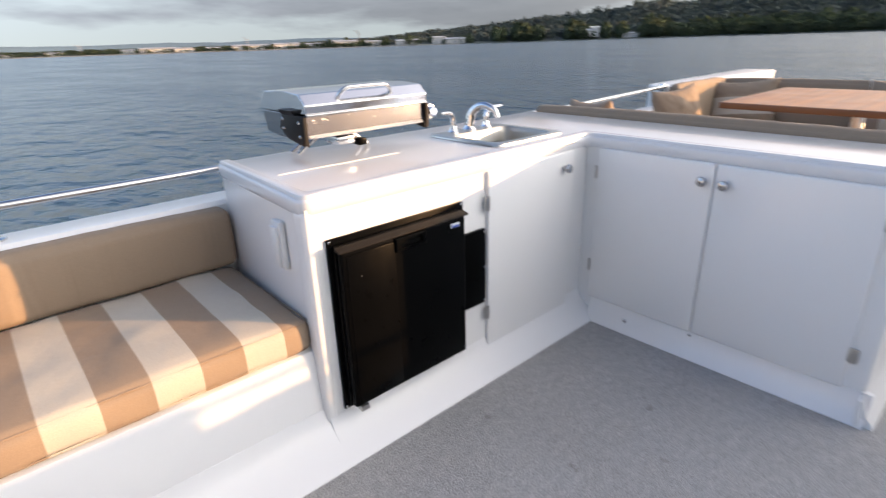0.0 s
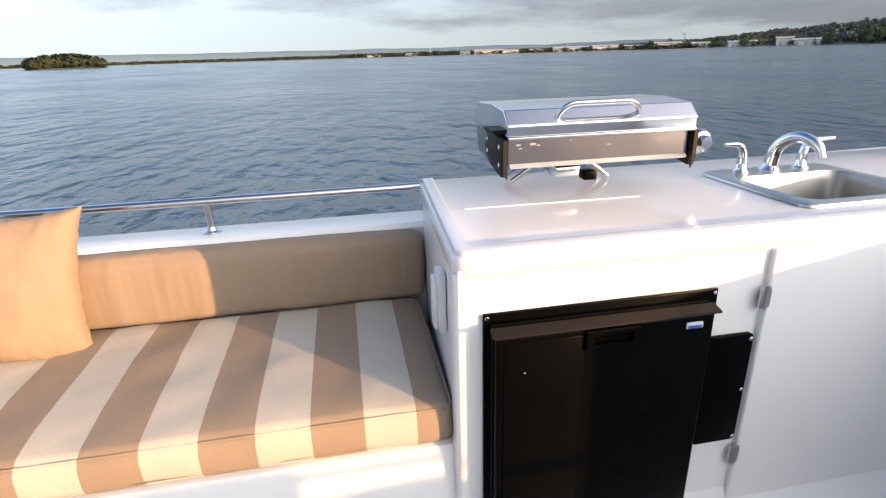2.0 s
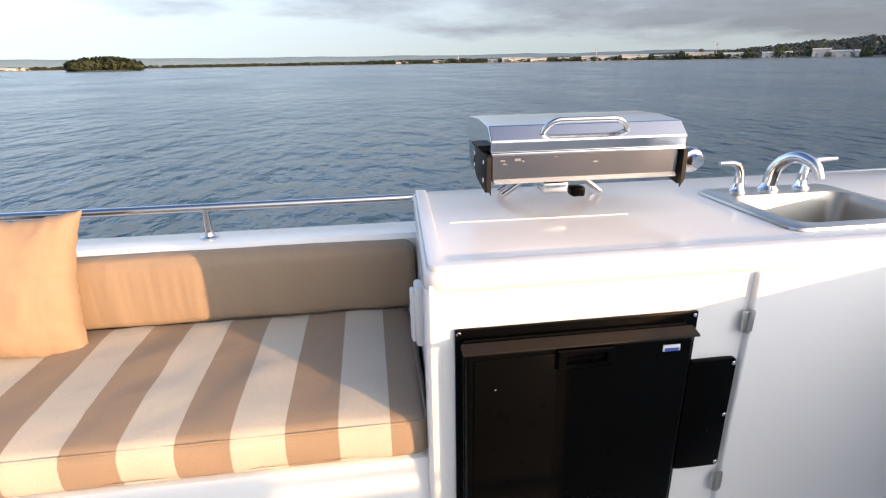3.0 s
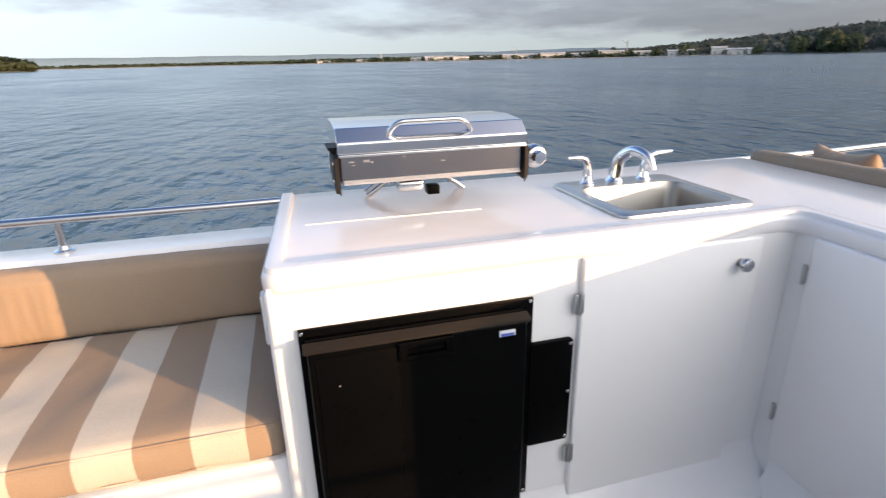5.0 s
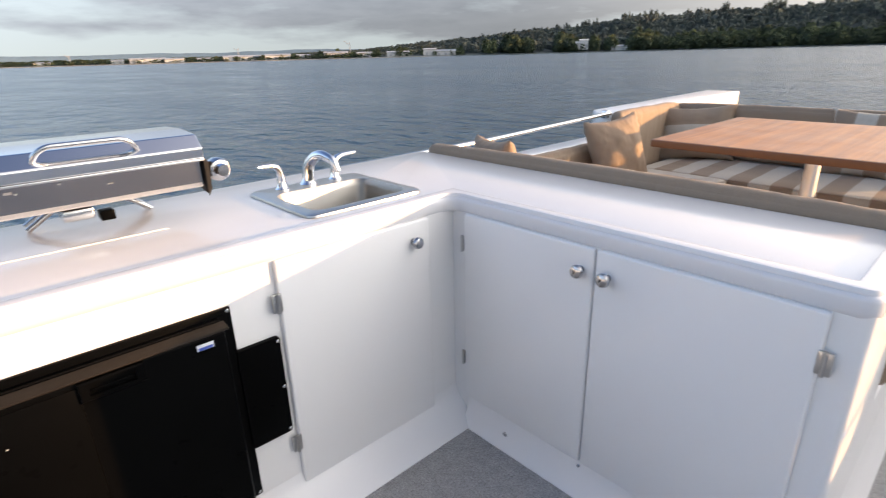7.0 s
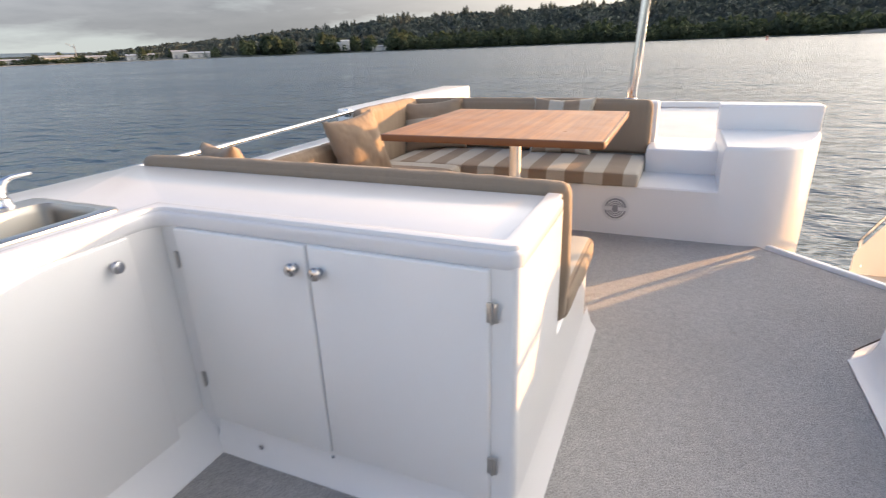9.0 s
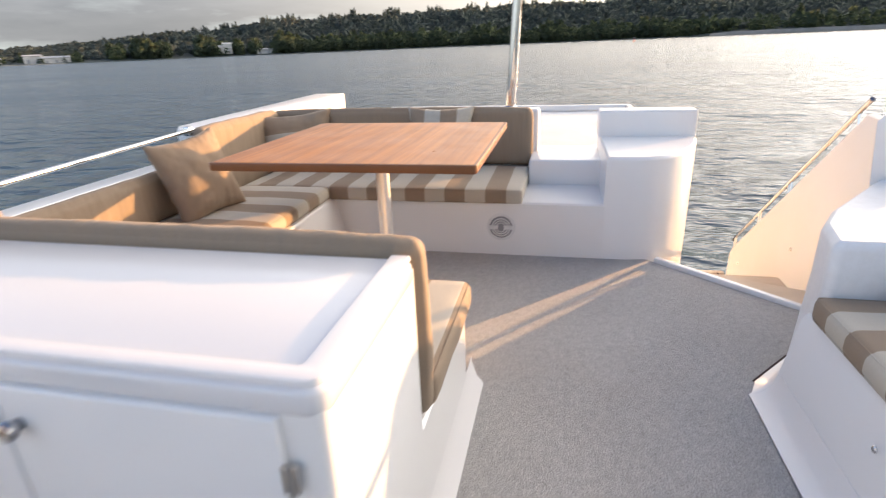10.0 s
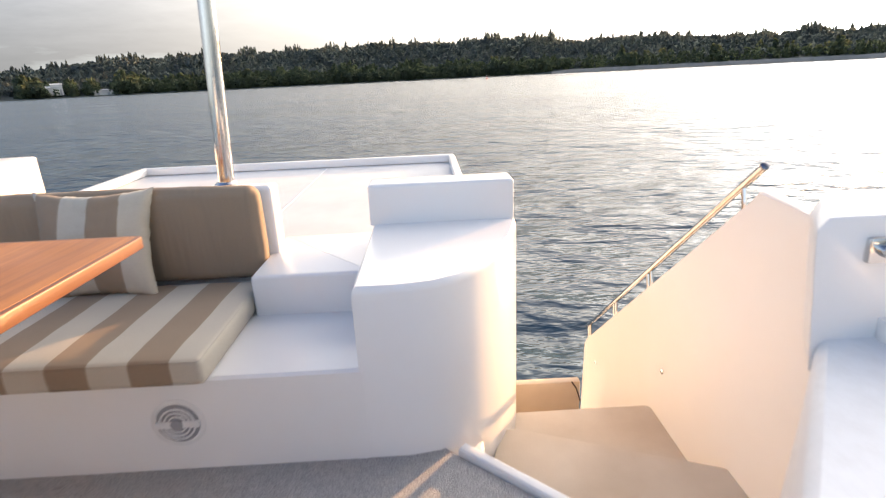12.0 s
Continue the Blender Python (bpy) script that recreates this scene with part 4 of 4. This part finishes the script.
cushion("seat_cushion", "striped seat cushion on the dinette by the galley", "cushion", 2.5, 3.1, 0.035, 1.2, 0.38, 0.485, STRIPE_G, seed=9.0, group="dinette cushions")
cushion("seat_cushion", "striped seat cushion on the river side of the dinette", "cushion", 3.08, 4.52, 1.205, 1.84, 0.36, 0.445, STRIPE_D, seed=12.0, group="dinette cushions")
cushion("seat_cushion", "striped seat cushion across the aft end of the dinette", "cushion", 4.525, 5.22, -0.045, 1.84, 0.352, 0.44, STRIPE_Y, r=0.018, bulge=0.008, seed=15.0, group="dinette cushions")
cushion("backrest_cushion", "taupe backrest cushion along the back of the galley", "cushion", 2.425, 2.505, 0.035, 1.87, 0.4, 0.875, PLAIN, r=0.035, seed=3.0, group="dinette backrests", piping=False)
cushion("backrest_cushion", "low taupe bolster on the river side of the dinette", "cushion", 2.52, 4.29, 1.83, 1.91, 0.44, 0.69, PLAIN, r=0.035, seed=4.0, group="dinette backrests", piping=False)
cushion("backrest_cushion", "tall taupe backrest in the dinette corner", "cushion", 4.3, 5.25, 1.9, 1.995, 0.37, 0.85, PLAIN, r=0.035, seed=6.0, group="dinette backrests", piping=False)
cushion("backrest_cushion", "tall taupe backrest across the aft end of the dinette", "cushion", 5.235, 5.33, -0.06, 1.96, 0.44, 0.845, PLAIN, r=0.04, seed=7.0, group="dinette backrests", piping=False)
pillow("pillow", "tan pillow leaning in the dinette corner, in the sun", 0.45, 0.48, 0.2, TAN, pose(3.9, 1.62, 0.43, -16, -5, -14), 4.0)
pillow("pillow", "tan pillow peeking above the galley backrest", 0.44, 0.44, 0.17, TAN, pose(2.7, 1.6, 0.48, -8, 4, 62), 6.0)
pillow("pillow", "striped pillow in the aft corner of the dinette", 0.56, 0.44, 0.19, STRIPE_Q, pose(5.06, 1.66, 0.435, -15, -3, -66), 8.0)
pillow("pillow", "striped pillow against the aft backrest", 0.5, 0.465, 0.16, STRIPE_P, pose(5.12, 0.6, 0.43, -14, 0, -90), 11.0)

table = thing("dinette_table", "varnished teak table on a chrome pedestal", "table")
TABLE_IN = rounded([(3.374, 0.064), (4.536, 0.064), (4.536, 1.206), (3.374, 1.206)], 0.012, 4)
part("tabletop", loft(TABLE_IN, edge_profile(0.813, 0.848, 0.001, 1)), TEAK, table)
part("edge_band", loft(rounded([(3.36, 0.05), (4.55, 0.05), (4.55, 1.22), (3.36, 1.22)], 0.02, 4), edge_profile(0.812, 0.8475, 0.004, 3, 0.004), holes=(TABLE_IN,)), TEAK_EDGE, table, "edge band with its shade put into a darker colour")
part("under_bearer", box(3.6, 4.3, 0.5, 0.74, 0.785, 0.813, 0.004), TEAK, table)
part("pedestal", tube([(3.89, 0.617, 0.02), (3.89, 0.617, 0.79)], 0.034, 24), SATIN, table, "satin metal pedestal tube")
bp = part("base_plate", lathe([(0.105, 0.02), (0.1, 0.032), (0.06, 0.04), (0.042, 0.06), (0.036, 0.075)], (3.89, 0.617, 0), "z", 40), CHROME, table, "chrome pedestal foot")
for k in range(6):
    a = k * math.pi / 3
    screw(3.89 + 0.085 * math.cos(a), 0.617 + 0.085 * math.sin(a), 0.035, "z", 0.006, STEEL, bp, "bolt")
part("foot_ring", lathe([(0.128, 0.0), (0.128, 0.012), (0.118, 0.022), (0.1, 0.024)], (3.89, 0.617, 0), "z", 40), RUBBER, table, "dark brown foot ring")
screw(3.95, 1.12, 0.13, "y", 0.012, CHROME, din, "locker_knob", -0.015)

mast = thing("mast_pole", "polished steel pole rising behind the aft backrest", "pole")
part("pole", tube([(5.4, 0.112, 0.78), (5.4, 0.067, 1.6), (5.4, -0.01, 3.2)], 0.034, 24), STEEL, mast)
part("collar", lathe([(0.05, 0.826), (0.05, 0.84), (0.038, 0.85)], (5.4, 0.11, 0), "z", 24), STEEL, mast)

# ---- starboard bench ----
SB = [(-1.84, 0.36), (-1.84, -0.01), (-1.0, -0.01), (-1.0, 0.004), (-1.03, 0.02), (-1.07, 0.05), (-1.085, 0.1), (-1.12, 0.34), (-1.135, 0.36)]
sbench = thing("starboard_bench", "white moulded bench with a rounded end coaming", "bench")
part("bench_base", prism(SB, "x", -2.4, 3.25), WHITE, sbench)
END = rounded([(3.22, -1.9), (4.14, -1.96), (4.13, -1.69), (3.62, -1.3), (3.44, -1.2), (3.22, -1.15)], [0, 0, 0.03, 0.12, 0.12, 0.03], 5)
part("end_coaming", loft(END, [(-0.02, -0.05), (-0.016, 0.05), (-0.01, 0.2), (0, 0.45), (0, 0.6), (0.006, 0.622), (0.022, 0.636)]), COAMING, sbench)
screw(2.672, -1.093, 0.264, "y", 0.011, CHROME, sbench, "drain_plug", 0.006)
# coved foot that ends in a slanting edge on the carpet
fb = bmesh.new()
rows_f = []
for z, y_in, slip in ((-0.01, 0.0, 0.0), (0.006, 0.0, 0.0), (0.022, 0.03, 0.012), (0.05, 0.06, 0.03), (0.11, 0.085, 0.05), (0.11, 0.32, 0.05), (-0.01, 0.32, 0.05)):
    rows_f.append([fb.verts.new((x - k, max(y - y_in, -1.34), z)) for x, y, k in ((2.4, -1.0, 0), (3.23, -1.0, 0), (3.34, -1.05, slip), (3.61, -1.29, slip * 1.4))])
for r0, r1 in zip(rows_f, rows_f[1:]):
    for k in range(3):
        fb.faces.new((r0[k], r0[k + 1], r1[k + 1], r1[k]))
bmesh.ops.recalc_face_normals(fb, faces=fb.faces)
part("foot_cove", fb, WHITE, sbench, sharp=60)
# dark strip laid where the foot only casts a shadow line
part("shadow_line", tube([(3.342, -1.043, 0.004), (3.48, -1.165, 0.004), (3.618, -1.288, 0.004)], 0.0035, 6), RUBBER, sbench, "thin dark strip drawn for the shadow line along the foot")
cushion("seat_cushion", "taupe and cream striped cushion on the starboard bench", "cushion", 0.2, 3.2, -1.66, -1.115, 0.365, 0.455, STRIPE_X, seed=21.0)
pillow("pillow", "taupe pillow at the end of the starboard bench", 0.46, 0.46, 0.17, PLAIN, pose(2.98, -1.45, 0.44, 43, 0, 45), 14.0)
srail = thing("side_rail", "stainless guard rail on the starboard bulwark", "rail")
part("rail_tube", tube([(4.09, -1.765, 0.853), (3.2, -1.8, 0.86), (0.0, -1.95, 0.86)], 0.0135), STEEL, srail)
part("end_socket", box(4.085, 4.105, -1.785, -1.735, 0.822, 0.882, 0.008), STEEL, srail)
for x in (2.2, 0.6):
    part("stanchion", tube([(x, -1.95 + 0.04 * x, 0.68), (x, -1.95 + 0.04 * x, 0.86)], 0.011, 12), STEEL, srail)

# ---- river, banks and distance ----
wbm = bmesh.new()
bmesh.ops.create_grid(wbm, x_segments=8, y_segments=8, size=4800)
water = solid("water", wbm, WATER, "wide rippled grey-blue river", "water", kind="structure")
# the boat leans a little to the sunny side, so the river and all beyond it lie at a slight angle to her deck
HEEL = Matrix.Rotation(radians(-0.22), 4, "X")
water.matrix_world = HEEL @ Matrix.Translation((0, 0, WATER_Z))


def bank_distance(a):
    """Metres to the far bank in the direction a, in degrees."""
    pts = [(-120, 1250), (0, 1230), (45, 1250), (75, 1400), (88, 1550), (100, 1750), (125, 1800), (160, 1700), (240, 1500)]
    for (a0, d0), (a1, d1) in zip(pts, pts[1:]):
        if a0 <= a <= a1:
            return d0 + (d1 - d0) * (a - a0) / (a1 - a0)
    return 1500


def hill_height(a):
    """Height of the ridge behind the bank."""
    pts = [(-120, 36), (-60, 40), (-37, 54), (-24, 70), (-14, 84), (-5, 96), (0, 96), (14, 90), (23, 80), (30, 70), (34, 56), (38, 52), (44, 35), (51, 28), (58, 14), (75, 6), (88, 4), (125, 4), (240, 25)]
    for (a0, d0), (a1, d1) in zip(pts, pts[1:]):
        if a0 <= a <= a1:
            return d0 + (d1 - d0) * (a - a0) / (a1 - a0)
    return 20


def terrain(a):
    """Profile of the bank in the direction a: metres behind the shore, height."""
    h, bluff = hill_height(a), min(1.0, max(0.0, (-11 - a) / 4))
    out = []
    for off, z in ((0, -4.2), (6, -1.8 + 6 * bluff), (60, 5.0 * bluff), (160, 0.18 * h), (330, 0.72 * h), (520, h * 0.9), (900, h * 0.7)):
        wob = 1 + 0.2 * noise.noise(Vector((a * 0.16, off * 0.006, 0))) + 0.09 * noise.noise(Vector((a * 0.7, off * 0.01, 4)))
        out.append((off, z * wob if z > 0 else z))
    return out


hb = bmesh.new()
rows_h = []
for k in range(361):
    a = -120 + k
    d, c, s = bank_distance(a), math.cos(radians(a)), math.sin(radians(a))
    rows_h.append([hb.verts.new(((d + off) * c, (d + off) * s, z)) for off, z in terrain(a)])
for a, b in zip(rows_h, rows_h[1:]):
    for i in range(6):
        f = hb.faces.new((a[i], b[i], b[i + 1], a[i + 1]))
        f.material_index = 1 if i == 0 and (a[1].co.z > 1.5 or a[0].co.y > a[0].co.x) else 0
bank = solid("ground_bank", hb, BANK, "wooded far river bank with a low sandy bluff, rising to a ridge", "bank", kind="structure", sharp=90)
bank.data.materials.append(SAND)
bank.matrix_world = HEEL

# distant ridge; its blue haze is painted into the colour
rb = bmesh.new()
prev = None
for k in range(91):
    a = 30 + k * 1.5
    c, s = math.cos(radians(a)), math.sin(radians(a))
    h = 52 + 16 * noise.noise(Vector((a * 0.09, 0, 3))) + 8 * noise.noise(Vector((a * 0.4, 0, 3))) + 0.18 * max(0, a - 80)
    row = [rb.verts.new((4300 * c, 4300 * s, -5)), rb.verts.new((4340 * c, 4340 * s, h)), rb.verts.new((4600 * c, 4600 * s, h * 0.8))]
    if prev:
        for i in range(2):
            rb.faces.new((prev[i], row[i], row[i + 1], prev[i + 1]))
    prev = row
solid("backdrop_ridge", rb, HAZY, "low ridge on the horizon with blue haze in its colour", "ridge", kind="structure", sharp=90).matrix_world = HEEL


def tree_mesh(verts, faces, normals, x, y, z, h, w, conifer, rng, clumps=12):
    """A crown of loose leaf clumps: spire-shaped for a conifer, else domed and lobed, each clump shaded as part of the round crown."""
    lean, fill = rng.uniform(0, 6.3), math.sqrt(26 / clumps)
    core = Vector((x, y, z + h * (0.3 if conifer else 0.45)))
    for k in range(clumps):
        if conifer:
            u = (k + rng.random()) / clumps
            q, size = w * (1.03 - u) * rng.uniform(0.25, 0.95), w * (0.95 - 0.62 * u)
            c = Vector((x + q * math.cos(k * 2.4 + lean), y + q * math.sin(k * 2.4 + lean), z + h * (0.1 + 0.88 * u)))
            tall = h * 0.13
        else:
            u = rng.random() ** 0.8
            q = w * math.sqrt(max(0.05, 1 - (1.5 * u - 0.55) ** 2)) * rng.uniform(0.35, 1.0)
            c = Vector((x + q * math.cos(k * 2.4 + lean), y + q * math.sin(k * 2.4 + lean), z + h * (0.1 + 0.85 * u)))
            size, tall = w * rng.uniform(0.24, 0.46) * fill, h * rng.uniform(0.06, 0.12) * fill
        t = rng.uniform(0, 3.14)
        side = Vector((math.cos(t), math.sin(t), rng.uniform(-0.4, 0.4))) * size
        up = Vector((rng.uniform(-0.5, 0.5) * tall, rng.uniform(-0.5, 0.5) * tall, tall))
        out = Vector(((c.x - x) / w, (c.y - y) / w, (c.z - core.z) / (0.5 * h)))
        if side.cross(up).dot(out) < 0:
            side = -side
        n = len(verts)
        ring = [c - side - up * 0.4, c - side * 0.2 - up, c + side - up * 0.3, c + side * 0.6 + up * 0.7, c - side * 0.1 + up, c - side * 0.7 + up * 0.5]
        verts += [tuple(p) for p in ring]
        normals += [tuple(Vector(((p.x - x) / w, (p.y - y) / w, (p.z - core.z) / (0.5 * h) + 0.15)).normalized()) for p in ring]
        faces.append((n, n + 1, n + 2, n + 3, n + 4, n + 5))
    if conifer:
        n = len(verts)
        t = rng.uniform(0, 3.14)
        verts += [(x - w * 0.2 * math.cos(t), y - w * 0.2 * math.sin(t), z + h * 0.75), (x + w * 0.2 * math.cos(t), y + w * 0.2 * math.sin(t), z + h * 0.75), (x, y, z + h * 1.03)]
        normals += [(-math.cos(t), -math.sin(t), 0.3), (math.cos(t), math.sin(t), 0.3), (0, 0, 1)]
        faces.append((n, n + 1, n + 2))


def ground_z(a, off):
    pts = terrain(a)
    for (o0, z0), (o1, z1) in zip(pts, pts[1:]):
        if o0 <= off <= o1:
            return z0 + (z1 - z0) * (off - o0) / (o1 - o0)
    return 0


def foliage_object(name, label, verts, faces, normals, foliage):
    me = bpy.data.meshes.new(name)
    me.from_pydata(verts, [], faces)
    me.polygons.foreach_set("use_smooth", [True] * len(faces))
    me.normals_split_custom_set_from_vertices(normals)
    me.materials.append(foliage)
    return tagged(new(name, me), label, "woods", kind="stuff")


def woods(name, label, spots, seed, foliage=FOREST, clumps=12):
    rng = random.Random(seed)
    verts, faces, normals = [], [], []
    for a, off, h, w, con in spots(rng):
        d = bank_distance(a) + off
        tree_mesh(verts, faces, normals, d * math.cos(radians(a)), d * math.sin(radians(a)), ground_z(a, off) - 1.0, h, w, con, rng, clumps)
    foliage_object(name, label, verts, faces, normals, foliage).matrix_world = HEEL


def shore_spots(rng):
    for _ in range(4200):
        a = rng.uniform(-75, 60)
        grove = noise.noise(Vector((a * 0.42, 0, 0))) + 0.6 * noise.noise(Vector((a * 1.3, 5, 0)))
        if a < -13 and rng.random() > 0.12:
            continue
        if a > 26 and grove < -0.05 or a > 44 and rng.random() < 0.45:
            continue
        near = rng.random()
        tall = (25 + 20 * max(0.0, grove + 0.25)) * (0.7 + 0.4 * near) * (1.0 if a < 44 else 0.5)
        yield a, 8 + 80 * near, tall * rng.uniform(0.7, 1.1), tall * rng.uniform(0.24, 0.36), rng.random() < 0.08


def hill_spots(rng):
    for _ in range(11000):
        a = rng.uniform(-75, 62)
        off = rng.uniform(70, 560)
        low_end = min(1.0, max(0.3, (62 - a) / 26))
        yield a, off, rng.uniform(12, 24) * low_end, rng.uniform(5.0, 9.0) * (0.5 + 0.5 * low_end), rng.random() < 0.3
    # tall firs standing out in groups along the crest
    for _ in range(3600):
        a = rng.uniform(-75, 50)
        stand = noise.noise(Vector((a * 0.5, 7, 0))) + 0.7 * noise.noise(Vector((a * 1.9, 9, 0)))
        if stand < rng.uniform(-0.15, 0.5):
            continue
        yield a, rng.uniform(400, 560), rng.uniform(17, 31) * (1.0 + 0.6 * stand) * min(1.0, max(0.35, (58 - a) / 24)), rng.uniform(4.2, 7.0), True


def low_spots(rng):
    for _ in range(2400):
        a = 55 + 80 * rng.random() ** 1.4
        yield a, rng.uniform(10, 150), rng.uniform(5, 11) * (1.0 if a < 90 else 0.8), rng.uniform(5, 9), rng.random() < 0.1


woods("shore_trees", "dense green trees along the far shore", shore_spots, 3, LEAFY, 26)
woods("hill_trees", "dark conifers covering the far ridge, with haze in their colour", hill_spots, 4)
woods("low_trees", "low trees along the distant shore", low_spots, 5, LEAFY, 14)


def shed(az, span, w, d, h, label, z=-1.6, turn=None, roof=SHED_ROOF, wall=SHED):
    """A pale waterfront building with a low gable roof and a row of dark doors; span is the distance at which its sizes hold."""
    dist = bank_distance(az) + 30
    w, d, h = w * dist / span, d * dist / span, h * dist / span
    ob = thing("warehouse", label, "building", "waterfront buildings")
    part("wall", box(-d / 2, d / 2, -w / 2, w / 2, 0, h, 0), wall, ob)
    part("roof", prism([(-d / 2 - 1, h), (d / 2 + 1, h), (d / 2 + 1, h + 0.4), (0, h + 0.16 * d), (-d / 2 - 1, h + 0.4)], "y", -w / 2 - 1, w / 2 + 1), roof, ob)
    n = max(2, int(w / 14))
    for k in range(n):
        y = -w / 2 + (k + 0.5) * w / n
        part("loading_door", box(-d / 2 - 0.3, -d / 2 + 0.2, y - 2.2, y + 2.2, 0, h * 0.55, 0), SHED_ROOF, ob)
    c, s_ = math.cos(radians(az)), math.sin(radians(az))
    ob.matrix_world = HEEL @ pose(dist * c, dist * s_, z, 0, 0, az if turn is None else turn)
    return ob


for az, dist, w, d, h in ((77.0, 1740, 30, 20, 8), (74.6, 1700, 85, 24, 10), (72.4, 1650, 45, 22, 8), (69.8, 1590, 38, 20, 7), (66.5, 1520, 90, 26, 9), (63.2, 1460, 60, 24, 10),
                          (60.6, 1400, 42, 20, 8), (57.6, 1340, 55, 24, 11), (54.8, 1290, 34, 18, 9), (51.4, 1230, 48, 22, 8), (48.2, 1180, 26, 18, 12), (46.6, 1150, 40, 20, 8),
                          (82.5, 1950, 40, 20, 7), (86.0, 2050, 60, 20, 6), (119.5, 2620, 90, 24, 7), (121.5, 2640, 60, 22, 6), (124.0, 2640, 110, 24, 7)):
    shed(az, dist, w, d, h, "pale low warehouse on the far waterfront")
shed(33.6, 985, 30, 14, 11, "white riverside building among trees", z=2.0, roof=SHED)
shed(32.9, 990, 14, 12, 15, "tall white riverside silo building", z=2.0, roof=SHED)
shed(29.6, 940, 26, 14, 6, "low white riverside shed among trees", z=-1.0)


def crane(az, span, h):
    dist = bank_distance(az) + 40
    h = h * dist / span
    ob = thing("crane", "thin dockside mast crane far across the river", "crane")
    part("mast", box(-0.8, 0.8, -0.8, 0.8, 0, h, 0), SHED_ROOF, ob)
    part("jib", tube([(0, 0, h * 0.8), (0, h * 0.35, h * 1.05)], 0.6, 6), SHED_ROOF, ob)
    ob.matrix_world = HEEL @ pose(dist * math.cos(radians(az)), dist * math.sin(radians(az)), -1.6, 0, 0, az)


crane(66.8, 1560, 30)
crane(56.2, 1330, 34)
crane(80.5, 1850, 26)

# wooded island
ISLE_AZ, ISLE_D = 113.2, 1000
isle = bmesh.new()
bmesh.ops.create_cone(isle, cap_ends=True, segments=36, radius1=1.0, radius2=0.8, depth=1.0)
isle.transform(Matrix.Diagonal((30, 58, 3.0, 1)))
ground_isle = solid("ground_island", isle, BANK, "low sandy island in the river", "island", kind="structure", sharp=90)
ground_isle.matrix_world = HEEL @ pose(ISLE_D * math.cos(radians(ISLE_AZ)), ISLE_D * math.sin(radians(ISLE_AZ)), WATER_Z + 0.3, 0, 0, ISLE_AZ)
iv, i_f, i_n, irng = [], [], [], random.Random(8)
for _ in range(340):
    u, v = irng.uniform(-0.85, 0.85), irng.uniform(-0.92, 0.92)
    p = ground_isle.matrix_world @ Vector((24 * u, 52 * v, 0.8))
    tree_mesh(iv, i_f, i_n, p.x, p.y, p.z, irng.uniform(13, 21) * (1 - 0.4 * v * v), irng.uniform(4.2, 6.8), False, irng, 22)
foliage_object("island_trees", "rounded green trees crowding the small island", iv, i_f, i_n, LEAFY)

# channel buoy
RED = plastic("red_buoy_paint", (0.4, 0.04, 0.03), 0.4)
buoy = thing("buoy", "small red channel buoy with a lattice top", "buoy")
part("float", lathe([(0.6, -0.6), (1.3, -0.2), (1.3, 0.5), (0.9, 0.7)], (0, 0, 0), "z", 20), RED, buoy)
part("tower", tube([(0, 0, 0.6), (0, 0, 3.6)], [0.6, 0.2], 6), RED, buoy)
part("lantern", lathe([(0.3, 3.6), (0.35, 3.8), (0.3, 4.3), (0.1, 4.5)], (0, 0, 0), "z", 12), PALE, buoy)
buoy.matrix_world = HEEL @ pose(640 * math.cos(radians(-6.5)), 640 * math.sin(radians(-6.5)), WATER_Z)
